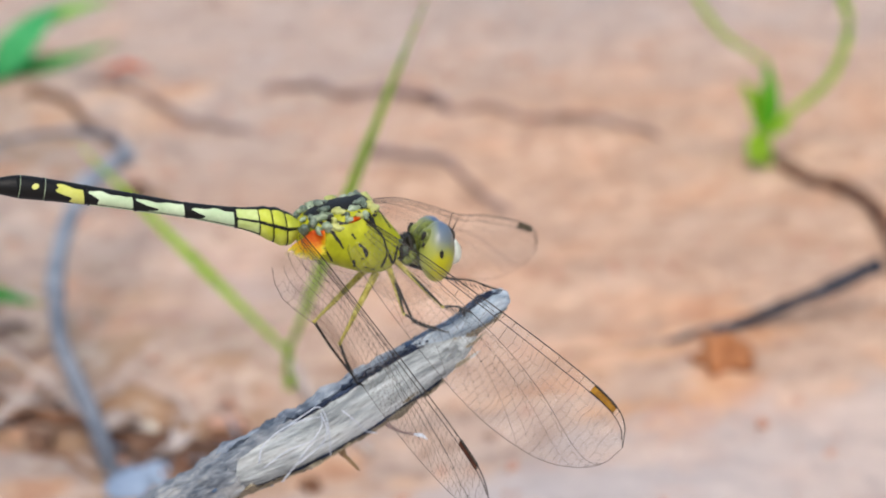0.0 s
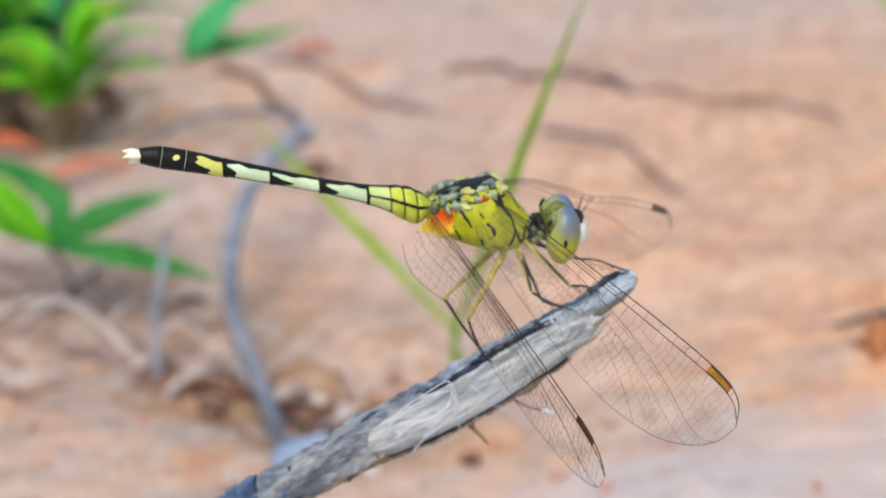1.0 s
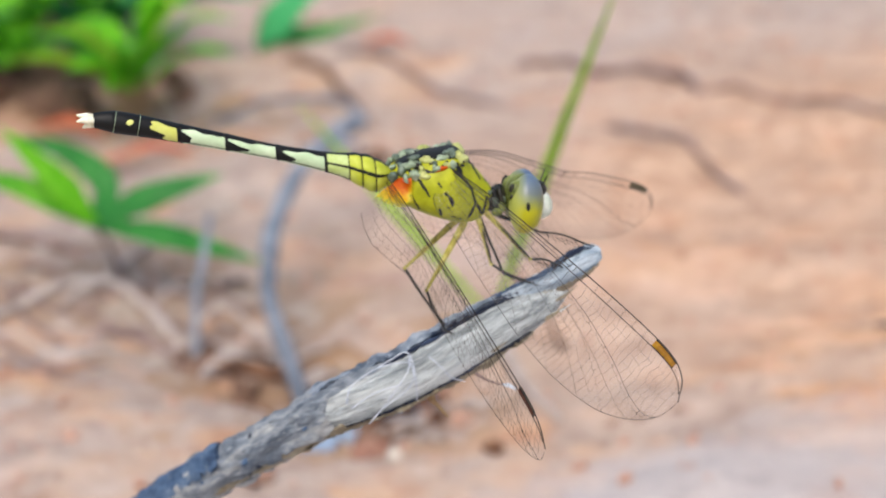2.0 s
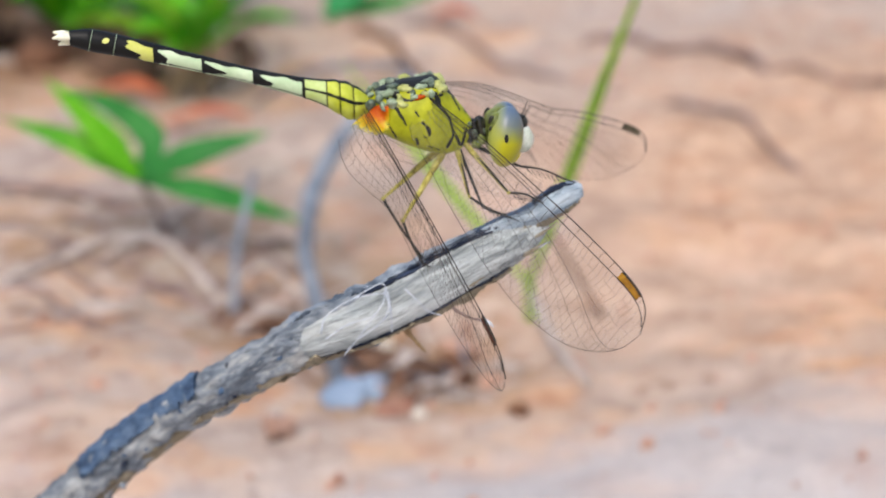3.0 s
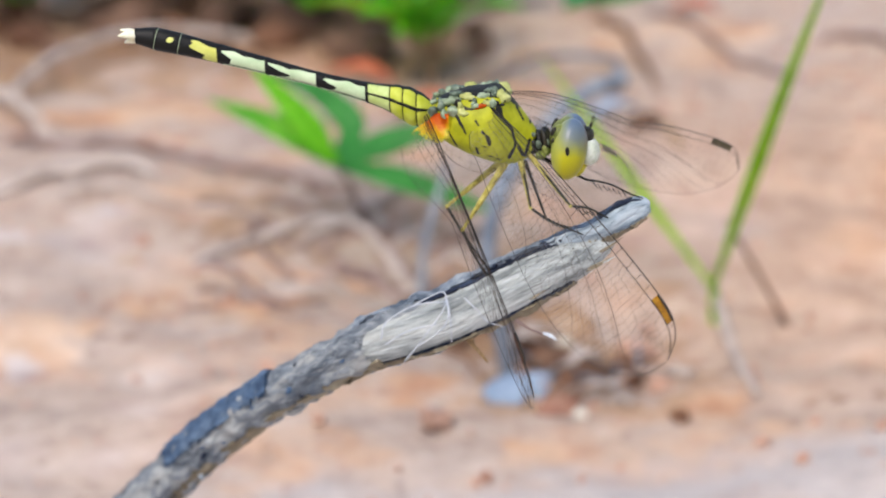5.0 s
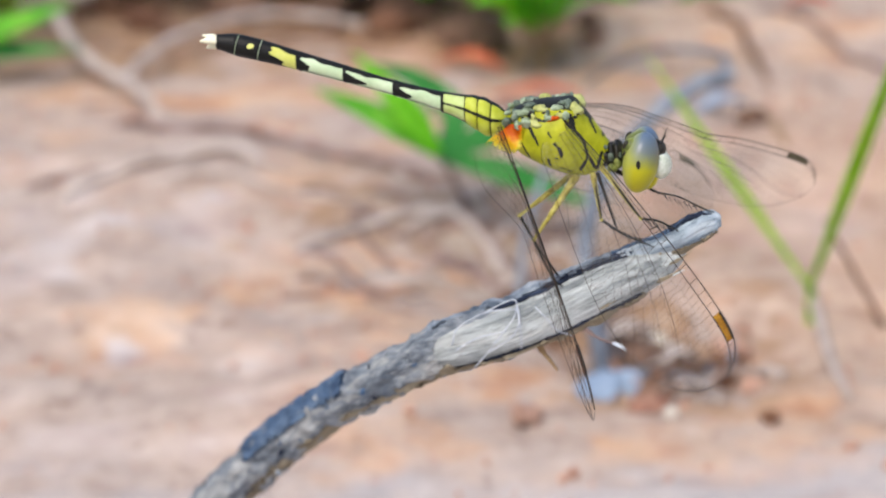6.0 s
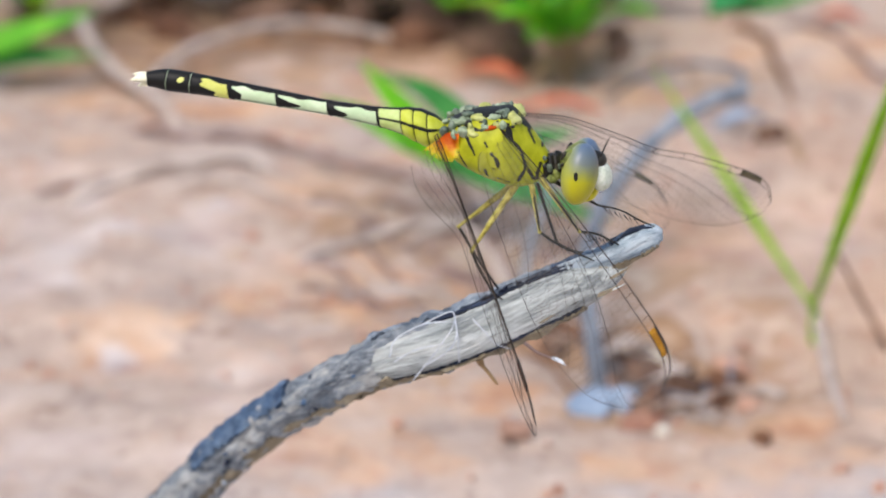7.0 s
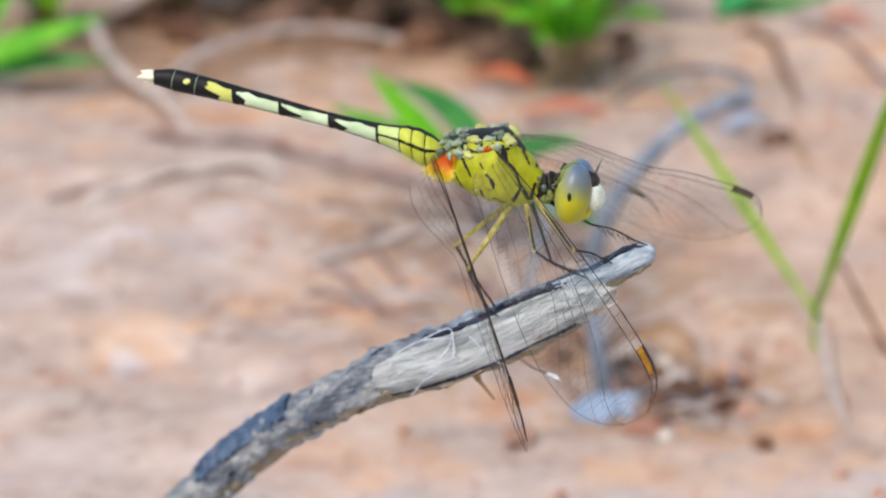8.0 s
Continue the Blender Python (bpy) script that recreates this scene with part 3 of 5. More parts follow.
def twig():
    t = thing("twig", (-4.5, 2.1, 0.0), "dry grey twig with peeled pale wood, rising from the sand", "twig")
    bm = bmesh.new()
    tube(bm, [(-1.9, 0.12, 4.25, 0.08), (-1.76, 0.06, 4.35, 0.12)] + TWIG[9:], 150, 40, 0.035, 22.0, 1.0, 3, 0.25)
    part("bare_wood", bm, M_WOOD, t, "pale fibrous bare wood")
    bm = bmesh.new()
    tube(bm, [(x, y, z, r + 0.012) for x, y, z, r in TWIG[:13]], 260, 48, 0.22, 17.0, 1.0, 1, 0.5)
    # the bark is gone from a long patch with a rounded, uneven end
    core = spline(TWIG[7:14], 120)
    for v in bm.verts:
        if v.co.x < -1.9:
            continue
        i = int(np.argmin((core[:, 0] - v.co.x) ** 2 + (core[:, 2] - v.co.z) ** 2))
        c, r = Vector(core[i][:3]), core[i][3]
        d = Vector(core[min(i + 1, 119)][:3] - core[max(i - 1, 0)][:3]).normalized()
        up = d.cross(Vector((0, 1, 0)))
        up = up.normalized() if up.z > 0 else -up.normalized()
        e = v.co - c
        turn = math.degrees(math.atan2(e.dot(up), e.y)) % 360
        run = (c.x + 1.74 + 0.03 * noise.noise(Vector((turn * 0.05, 3, 1)))) / 0.42
        half = 0.0 if run <= 0 else 68 * min(1.0, run * 2.4) ** 0.34 + max(0.0, run - 1) * 140
        off = abs((turn - 182 + 180) % 360 - 180)
        inside = max(0.0, min(1.0, (half - off) / 14 + 0.25 * noise.noise(v.co * 12))) if half else 0.0
        rim = max(0.0, 1 - abs(off - half - 7) / 12) * min(1.0, max(0.0, 2.5 - run)) if half else max(0.0, 1 + run / 0.12) * max(0.0, 1 - off / 40)
        v.co = c + e * (1 - 0.24 * inside + 0.06 * rim)
    part("bark", bm, M_BARK, t, "cracked blue-grey bark")
    bm = bmesh.new()
    shell(bm, [(-1.8, 0.08, 4.32, 0.12)] + TWIG[9:14], 62, 104, 0.022, 160, 10, 0.035, 16, 5, 2.0)
    part("bark_strip", bm, M_RIDGE, t, "grey bark along the top edge")
    bm = bmesh.new()
    shell(bm, [(-1.5, 0.02, 4.47, 0.15)] + TWIG[10:14], 102, 113, 0.012, 160, 8, 0.008, 10, 4, 2.6)
    part("bark_strip", bm, M_STRIP, t, "dark blue-black strip of bark")
    bm = bmesh.new()
    shell(bm, [(-0.98, 0.0, 4.7, 0.163)] + TWIG[12:15], 93, 106, 0.02, 80, 8, 0.02, 12, 8, 4.2)
    part("bark_flake", bm, M_STRIP, t, "thick black flake of bark")
    bm = bmesh.new()
    tube(bm, STEM, 90, 28, 0.22, 14.0, 1.0, 6, 0.4)
    stem = part("point", bm, M_PALEBARK, t, "blunt point with pale blue-grey bark")
    bm = bmesh.new()
    shell(bm, STEM[:6], 84, 118, 0.006, 80, 8, 0.01, 14, 8, 7.0)
    part("bark_strip", bm, M_BLUE, stem, "dark blue bark along the point")
    bm = bmesh.new()
    shell(bm, STEM[3:7], 76, 120, 0.012, 60, 12, 0.02, 16, 10, 9.0)
    part("bark_flake", bm, M_STRIP, stem, "navy-black flake of bark on the point")
    bm = bmesh.new()
    shell(bm, STEM[2:7], 222, 268, 0.012, 60, 8, 0.03, 16, 20, 11.0)
    part("bark_strip", bm, M_UNDER, stem, "brown ragged bark under the point")
    bm = bmesh.new()
    shell(bm, TWIG[9:14], 224, 232, 0.008, 120, 5, 0.012, 16, 6, 3.0)
    part("bark_strip", bm, M_STRIP, t, "thin dark strip of bark along the lower edge")
    bm = bmesh.new()
    shell(bm, TWIG[8:14], 230, 262, 0.018, 150, 8, 0.03, 14, 7, 5.0)
    part("bark_strip", bm, M_UNDER, t, "brown ragged bark along the underside")
    # torn slivers where the bare wood ends
    rng = random.Random(77)
    for k in range(16):
        f = k / 15
        a = Vector((-0.78 + 0.46 * f, -0.12 + 0.06 * f, 4.76 + 0.24 * f + rng.uniform(-0.05, 0.05)))
        n = rng.uniform(0.12, 0.24)
        b = a + Vector((n * 0.86, rng.uniform(-0.03, 0.02), n * (0.5 + rng.uniform(-0.16, 0.1))))
        bm = bmesh.new()
        ribbon(bm, [a, a.lerp(b, 0.5) + Vector((0, -0.02, rng.uniform(-0.012, 0.012))), b], rng.uniform(0.012, 0.028), 0.3, 0.008, 8, (0.1, -1, 0.3), 0.4, rng.uniform(-0.6, 0.6))
        part("sliver", bm, M_WOOD if rng.random() < 0.55 else M_UNDER, t, "torn sliver of wood")
    bm = bmesh.new()
    shell(bm, TWIG[2:10], 206, 300, 0.015, 200, 14, 0.022, 12, 9, 8.0)
    part("bark_strip", bm, M_UNDER, t, "brown ragged bark along the underside")
    for k, (x, y, z, r) in enumerate([(-2.95, 0.8, 3.43, 0.05), (-2.57, 0.5, 3.84, 0.05), (-2.32, 0.28, 4.02, 0.035), (-3.25, 1.0, 2.98, 0.04), (-3.0, 0.72, 3.1, 0.03)]):
        bm = bmesh.new()
        ball(bm, (x, y, z), (r * 1.3, r, r), (0, 40, 20 * k), 0.5, 9, 12)
        part("knob", bm, M_BARK, t)
    # dark pits and a blue flake with sky tint in its colour, on the older bark
    rng = random.Random(31)
    rows = spline(TWIG[2:10], 60)
    for k in range(26):
        i = rng.randrange(4, 58)
        x, y, z, r = rows[i]
        d = Vector(rows[min(i + 1, 59)][:3] - rows[i - 1][:3]).normalized()
        up = (d.cross(Vector((0, 1, 0)))).normalized()
        back = up.cross(d).normalized()
        if back.y < 0:
            back = -back
        if up.z < 0:
            up = -up
        a = radians(rng.uniform(95, 215))
        q = Vector((x, y, z)) + (back * math.cos(a) + up * math.sin(a)) * (r + 0.004)
        size = rng.uniform(0.008, 0.018)
        bm = bmesh.new()
        ball(bm, q, (size * rng.uniform(1.2, 2.6), size, size), (0, -42, rng.uniform(-20, 20)), 0.5, 20, 10)
        part("bark_pit", bm, M_STRIP if rng.random() < 0.6 else M_BLUE, t)
    for i0, i1, a0, a1 in ((20, 42, 82, 146),):
        bm = bmesh.new()
        shell(bm, [tuple(q) for q in rows[i0:i1:2]], a0, a1, 0.036, 70, 14, 0.03, 14, 14, 12.0 + i0)
        part("bark_flake", bm, M_BLUE, t, "dark blue-grey flake of bark")
    bm = bmesh.new()
    tube(bm, [(-1.096, -0.05, 4.511, 0.045), (-1.077, -0.05, 4.434, 0.02), (-1.042, -0.05, 4.386, 0.014), (-0.977, -0.05, 4.299, 0.008)], 16, 8, 0.4, 12)
    part("thorn", bm, M_THORN, t, "short brown broken thorn")
    bm = bmesh.new()
    tube(bm, [(-0.8, -0.08, 4.6, 0.012), (-0.72, -0.1, 4.55, 0.009), (-0.63, -0.1, 4.515, 0.008)], 12, 8, 0.3, 12)
    part("splinter", bm, M_DRY, t, "brown frayed splinter")
    bm = bmesh.new()
    ribbon(bm, [(-0.64, -0.1, 4.52), (-0.58, -0.1, 4.5), (-0.54, -0.09, 4.46)], 0.026, 0.3, 0.004, 10, (0.2, -1, 0.4))
    part("fibre", bm, M_FIBRE, t, "curled pale end of a splinter")
    for pts in ([(-1.435, -0.12, 4.695), (-1.328, -0.15, 4.771), (-1.239, -0.13, 4.801), (-1.204, -0.19, 4.760), (-1.190, -0.21, 4.636), (-1.186, -0.20, 4.499)],
                [(-1.488, -0.15, 4.341), (-1.382, -0.19, 4.487), (-1.288, -0.21, 4.628), (-1.233, -0.20, 4.708), (-1.219, -0.12, 4.763)],
                [(-1.628, -0.17, 4.495), (-1.596, -0.16, 4.604), (-1.470, -0.14, 4.689), (-1.347, -0.15, 4.734), (-1.221, -0.17, 4.752)],
                [(-1.390, -0.19, 4.465), (-1.247, -0.21, 4.581), (-1.203, -0.20, 4.670), (-1.220, -0.13, 4.755)],
                [(-1.102, -0.19, 4.786), (-1.014, -0.20, 4.697), (-0.966, -0.19, 4.631), (-0.876, -0.13, 4.573)],
                [(-1.601, -0.18, 4.468), (-1.457, -0.20, 4.566), (-1.281, -0.20, 4.616)]):
        bm = bmesh.new()
        tube(bm, [(*p, 0.0042) for p in pts], 24, 5, 0.4, 9)
        part("fibre", bm, M_FIBRE, t, "loose white plant fibre")


twig()


# ---- the dragonfly ----
def set_mark(bm, fn):
    lay = bm.verts.layers.float.new("mark")
    for v in bm.verts:
        v[lay] = fn(v.co)


def near_line(x, z, pts):
    best = 9.0
    for (x0, z0), (x1, z1) in zip(pts, pts[1:]):
        dx, dz = x1 - x0, z1 - z0
        s = max(0, min(1, ((x - x0) * dx + (z - z0) * dz) / (dx * dx + dz * dz)))
        best = min(best, math.hypot(x - x0 - s * dx, z - z0 - s * dz))
    return best


# black seams of the thorax, side view (x, z), with half widths
SEAMS = [(((-1.176, 5.995), (-1.117, 5.941), (-1.084, 5.887)), 0.017), (((-1.084, 5.887), (-1.061, 5.843)), 0.01), (((-1.009, 5.93), (-0.982, 5.894)), 0.011), (((-0.969, 5.865), (-0.936, 5.828)), 0.015),
         (((-0.936, 5.828), (-0.923, 5.793)), 0.02), (((-0.958, 5.769), (-0.917, 5.753)), 0.012), (((-1.005, 5.76), (-0.993, 5.717)), 0.015), (((-0.882, 6.01), (-0.856, 5.957)), 0.023),
         (((-0.866, 5.95), (-0.823, 5.895), (-0.793, 5.848), (-0.787, 5.806), (-0.771, 5.762), (-0.785, 5.727)), 0.013), (((-0.785, 5.727), (-0.816, 5.678)), 0.02), (((-1.135, 6.0), (-1.041, 5.984), (-0.99, 5.996), (-0.939, 6.023)), 0.013),
         (((-0.939, 6.03), (-0.873, 5.95)), 0.011), (((-0.82, 6.071), (-0.754, 6.009), (-0.704, 5.916), (-0.688, 5.855)), 0.012), (((-0.84, 6.04), (-0.775, 5.97), (-0.73, 5.88)), 0.008), (((-0.945, 5.711), (-0.861, 5.666)), 0.009),
         (((-0.758, 5.734), (-0.735, 5.672)), 0.016), (((-1.22, 5.94), (-1.17, 5.85), (-1.12, 5.75)), 0.01), (((-0.72, 5.66), (-0.695, 5.76)), 0.016)]


def thorax(d):
    # stations: x, top, bottom, half width
    rows = spline([(-1.31, 5.93, 5.86, 0.05), (-1.26, 5.99, 5.8, 0.12), (-1.18, 6.03, 5.735, 0.18), (-1.08, 6.06, 5.685, 0.225), (-0.98, 6.07, 5.645, 0.245), (-0.88, 6.08, 5.61, 0.225),
                   (-0.8, 6.0, 5.6, 0.165), (-0.73, 5.91, 5.62, 0.105), (-0.68, 5.84, 5.665, 0.07), (-0.655, 5.8, 5.73, 0.04)], 110)
    bm = bmesh.new()
    rings = []
    for x, hi, lo, hw in rows:
        ring = []
        for j in range(72):
            t = 2 * math.pi * j / 72
            c, s = math.cos(t), math.sin(t)
            ring.append(bm.verts.new((x, math.copysign(abs(c) ** 0.85, c) * hw * (1 - 0.14 * s), (hi + lo) / 2 + math.copysign(abs(s) ** 0.9, s) * (hi - lo) / 2)))
        rings.append(ring)
    for A, B in zip(rings, rings[1:]):
        for j in range(72):
            bm.faces.new((A[j], B[j], B[(j + 1) % 72], A[(j + 1) % 72]))
    bm.faces.new(rings[0])
    bm.faces.new(list(reversed(rings[-1])))
    def drawing(p):
        seam = max(0.5 + (w * (0.63 + 0.15 * noise.noise(p * 16)) - near_line(p.x, p.z, q)) / 0.03 for q, w in SEAMS)
        back = 0.5 + (p.z - 5.984 - 0.06 * math.sin((p.x + 1.3) / 0.48 * 2.3)) / 0.03 if p.x < -0.84 else 0.0
        return max(0.0, min(1.0, max(seam, back)))

    set_mark(bm, drawing)
    th = part("thorax", bm, M_THORAX, d, "yellow-green thorax with fine black seams")
    # plates and lumps of the wing hinges along the back, pale on black
    lumps = [(-1.148, 6.05, 0.055, 0.019, 0.1, M_HINGE, 4), (-1.126, 6.075, 0.032, 0.018, 0.05, M_GREYHINGE, 8), (-1.05, 6.066, 0.04, 0.022, 0.1, M_CREAM, -6), (-1.143, 6.008, 0.025, 0.021, 0.165, M_HINGE, 30),
             (-1.078, 6.0, 0.03, 0.02, 0.17, M_CREAM, -15), (-1.21, 6.02, 0.022, 0.03, 0.1, M_GREYHINGE, 25), (-1.19, 5.985, 0.014, 0.022, 0.16, M_HINGE, 20), (-0.965, 6.078, 0.032, 0.019, 0.1, M_HINGE, 10),
             (-0.928, 6.1, 0.03, 0.014, 0.05, M_GREYHINGE, 25), (-0.9, 6.092, 0.014, 0.024, 0.08, M_GREYHINGE, -20), (-0.855, 6.07, 0.034, 0.03, 0.085, M_CREAM, 35), (-0.945, 6.045, 0.026, 0.015, 0.14, M_CREAM, -25),
             (-0.9, 6.05, 0.014, 0.02, 0.15, M_HINGE, 30), (-1.0, 6.03, 0.022, 0.014, 0.16, M_HINGE, 15), (-1.262, 5.985, 0.022, 0.022, 0.1, M_GREYHINGE, 0), (-1.1, 6.035, 0.012, 0.015, 0.15, M_CREAM, 0), (-1.015, 6.06, 0.012, 0.016, 0.14, M_GREYHINGE, 0)]
    for side in (-1, 1):
        for x, z, rx, rz, y, mat, tilt in lumps:
            bm = bmesh.new()
            ball(bm, (x, side * y, z - 0.042), (rx * 1.35, 0.045, rz * 1.5), (side * 25, -tilt, 0), 0.5, 26, 18)
            part("wing_hinge", bm, mat, th)
        rng = random.Random(4)
        for k in range(26):
            x = -1.27 + 0.44 * rng.random()
            y = rng.uniform(0.02, 0.18)
            r = rng.uniform(0.006, 0.014)
            bm = bmesh.new()
            ball(bm, (x, side * y, 5.985 + 0.085 * math.sin((x + 1.34) / 0.54 * 2.6) * (1 - 0.5 * y / 0.18) - 0.012), (r * 1.5, r * 1.1, r), (rng.random() * 60, rng.random() * 80 - 40, 0), 0.7, 40, 10)
            part("wing_hinge", bm, rng.choice([M_BLACK, M_BLACK, M_HINGE]), th)
        bm = bmesh.new()
        ball(bm, (-0.985, side * 0.185, 6.0), (0.05, 0.012, 0.013), (0, -12, 0), 0.4, 20, 12)
        part("hinge_spot", bm, M_AMBER, th, "orange-brown spot by the wing hinge")
    bm = bmesh.new()
    for k in range(4):
        ball(bm, (-0.6 - 0.034 * k, 0.0, 5.75 - 0.014 * k), (0.036, 0.085 - 0.004 * k, 0.066), (0, -15, 0), 0.3, 26, 20)
    part("neck", bm, M_BLACK, th, "black and yellow neck")
    for side in (-1, 1):
        for x, z, r in ((-0.645, 5.725, 0.02), (-0.6, 5.69, 0.024), (-0.67, 5.79, 0.012), (-0.63, 5.66, 0.026), (-0.59, 5.74, 0.014)):
            bm = bmesh.new()
            ball(bm, (x, side * 0.066, z), (r * 1.1, r * 0.8, r * 1.2), (0, -20, 0), 0.5, 22, 12)
            part("neck_plate", bm, M_OLIVE if r > 0.02 else M_GREYHINGE, th)
    return th


def head(d):
    o = (-0.55, 0.0, 5.76)
    bm = bmesh.new()
    ball(bm, (-0.47, 0.0, 5.71), (0.11, 0.15, 0.16), (0, 0, 0), 0.06, 8, 24)
    h = part("head", bm, M_OLIVE, d, "rounded head with two large eyes", o)
    for side in (-1, 1):
        bm = bmesh.new()
        ball(bm, (0, 0, 0), (0.107, 0.136, 0.186), (0, 0, 0), 0.0, 1, 32)
        e = part("eye", bm, M_EYE, h, "glossy compound eye, grey-blue above and yellow-green below", (0, 0, 0))
        e.matrix_basis = pose(*((Vector((-0.456, side * 0.115, 5.7 - side * 0.014)) - Vector(o)) * CM), side * 14, 6, side * 12)
        bm = bmesh.new()
        ball(bm, (-0.463, side * 0.25, 5.722 - side * 0.02), (0.013, 0.006, 0.03), (0, 0, 0), 0.2, 20, 12)
        part("eye_spot", bm, M_BLACK, h)
        bm = bmesh.new()
        ball(bm, (-0.525, side * 0.12, 5.79 - side * 0.02), (0.04, 0.06, 0.06), (0, 30, 0), 0.2, 12, 14)
        part("occiput", bm, M_OLIVE, h)
        for x, y, z, r in ((-0.548, 0.15, 5.815, 0.02), (-0.553, 0.165, 5.765, 0.011)):
            bm = bmesh.new()
            ball(bm, (x, side * y, z - side * 0.02), (r * 0.8, r, r * 1.5), (0, 25, 0), 0.4, 18, 10)
            part("head_mark", bm, M_BLACK, h)
        bm = bmesh.new()
        tube(bm, [(-0.34, side * 0.035, 5.8, 0.005), (-0.32, side * 0.05, 5.85, 0.003), (-0.3, side * 0.06, 5.89, 0.0015)], 10, 6)
        part("antenna", bm, M_BLACK, h)
    bm = bmesh.new()
    ball(bm, (-0.347, 0.0, 5.67), (0.07, 0.1, 0.095), (0, -10, 0), 0.08, 10, 24)
    part("face", bm, M_FACE, h, "pale greenish-white face plate")
    bm = bmesh.new()
    ball(bm, (-0.372, 0.0, 5.765), (0.066, 0.07, 0.06), (0, 0, 0), 0.12, 10, 20)
    part("brow", bm, M_BLACK, h, "black brow between the eyes")
    bm = bmesh.new()
    ball(bm, (-0.425, 0.0, 5.568), (0.072, 0.095, 0.058), (0, -20, 0), 0.08, 10, 20)
    part("jaw", bm, M_LIP, h, "yellow jaw")
    return h


ABD = [(-1.28, 5.93, 0.05), (-1.36, 5.935, 0.105), (-1.44, 5.965, 0.107), (-1.53, 6.0, 0.085), (-1.67, 6.042, 0.063), (-1.96, 6.13, 0.048), (-2.26, 6.222, 0.053), (-2.53, 6.303, 0.059), (-2.77, 6.372, 0.067), (-2.91, 6.406, 0.068), (-3.03, 6.427, 0.046)]


def abdomen(d):
    o = (-1.27, 0.0, 5.93)
    rows = spline([(x, -0.005 - 0.1 * max(0, -x - 1.6) / 1.5, z, r) for x, z, r in ABD], 301)

    def at(x):
        i = int(np.argmin(np.abs(rows[:, 0] - x)))
        return i

    bounds = [-1.28, -1.37, -1.45, -1.53, -1.67, -1.96, -2.26, -2.53, -2.77, -2.91, -3.03]
    root = None
    for k, (x0, x1) in enumerate(zip(bounds, bounds[1:])):
        seg = rows[at(x0):at(x1) + 1]
        seg = spline(seg, 40)
        bm = bmesh.new()
        lay = bm.verts.layers.float.new("mark")
        rings = []
        for i, (x, y, z, r) in enumerate(seg):
            s = i / 39
            lip = 1 + 0.05 * max(0, (s - 0.9) / 0.1) - 0.04 * max(0, (0.08 - s) / 0.08)
            if k <= 2:
                lip *= 0.97 + 0.08 * math.sin(math.pi * s)
            ring = []
            for j in range(40):
                t = 2 * math.pi * j / 40
                c, q = math.cos(t), math.sin(t)
                v = bm.verts.new((x, y + c * r * lip * 0.95, z + q * r * lip))
                if k <= 3:
                    m = max(0.5 + (0.06 - abs(s - 1.0)) * 7, 0.5 + (0.1 - abs(q - 0.22)) * 4 if abs(c) > 0.3 else 0, 0.5 + (q - 0.95) * 10, 0.5 + (0.08 - abs(q + 0.8)) * 5 if k == 3 else 0)
                elif k <= 6:
                    wav = 0.09 * math.sin(7 * s + 2 * k) + 0.05 * math.sin(17 * s + k)
                    m = max(0.5 + (0.025 - s) * 16, 0.5 + (q - 0.76 + 0.1 * s + wav) * 6, 0.5 + (s - 0.955) * 16)
                    m = max(m, min(0.5 + (s - 0.62 + 0.2 * q + wav) * 8, 0.5 + (0.2 + 0.35 * (s - 0.8) * 5 - q + wav) * 5, 0.5 + (q + 0.75) * 6), 0.5 + (0.07 - abs(q + 0.66)) * 5)
                elif k == 7:
                    m = max(0.5 + (0.07 - s) * 12, 0.5 + (q - 0.76 + 0.1 * math.sin(9 * s)) * 5, 0.5 + (s - 0.52 - 0.32 * q - 0.1 * math.sin(q * 7)) * 6)
                    m = max(m, 0.5 + (-q - 0.84) * 5)
                elif k == 8:
                    m = 0.5 + (math.hypot((s - 0.3) * 1.5, (q - 0.4 + 0.8 * (s - 0.3))) - 0.22) * 4
                else:
                    m = 1.0
                v[lay] = max(0.0, min(1.0, m))
                ring.append(v)
            rings.append(ring)
        for A, B in zip(rings, rings[1:]):
            for j in range(40):
                bm.faces.new((A[j], A[(j + 1) % 40], B[(j + 1) % 40], B[j]))
        bm.faces.new(list(reversed(rings[0])))
        bm.faces.new(rings[-1])
        mat = M_BULB if k <= 2 else M_WAIST if k == 3 else (M_ABD if k <= 6 else M_ABDTIP)
        if root is None:
            root = part("abdomen", bm, mat, d, "slender banded abdomen, yellow and pale green with black", o)
        else:
            part("segment", bm, mat, root, "pale green segment with black bands" if 4 <= k <= 6 else ("black segment with a yellow patch" if k > 6 else "yellow segment with black lines"))
    for x, y, z, r in (rows[at(-2.77)], rows[at(-2.91)]):
        bm = bmesh.new()
        bmesh.ops.create_cone(bm, segments=32, radius1=r * 1.02, radius2=r * 1.02, depth=0.004, matrix=pose(x, y, z, 0, -76, 0))
        part("joint_ring", bm, M_HINGE, root, "thin pale ring between black segments")
    for side in (-1, 1):
        bm = bmesh.new()
        tube(bm, [(-3.02, -0.1 + side * 0.02, 6.43, 0.022), (-3.07, -0.105 + side * 0.03, 6.445, 0.024), (-3.13, -0.11 + side * 0.035, 6.45 + 0.01 * side, 0.006)], 14, 10, 0.2, 14)
        part("tail_clasper", bm, M_CERCI, root, "cream-white clasper")
    bm = bmesh.new()
    tube(bm, [(-3.02, -0.1, 6.41, 0.022), (-3.06, -0.105, 6.405, 0.02), (-3.1, -0.11, 6.39, 0.006)], 12, 10, 0.2, 14)
    part("tail_clasper", bm, M_CERCI, root, "cream-white clasper")
    return root


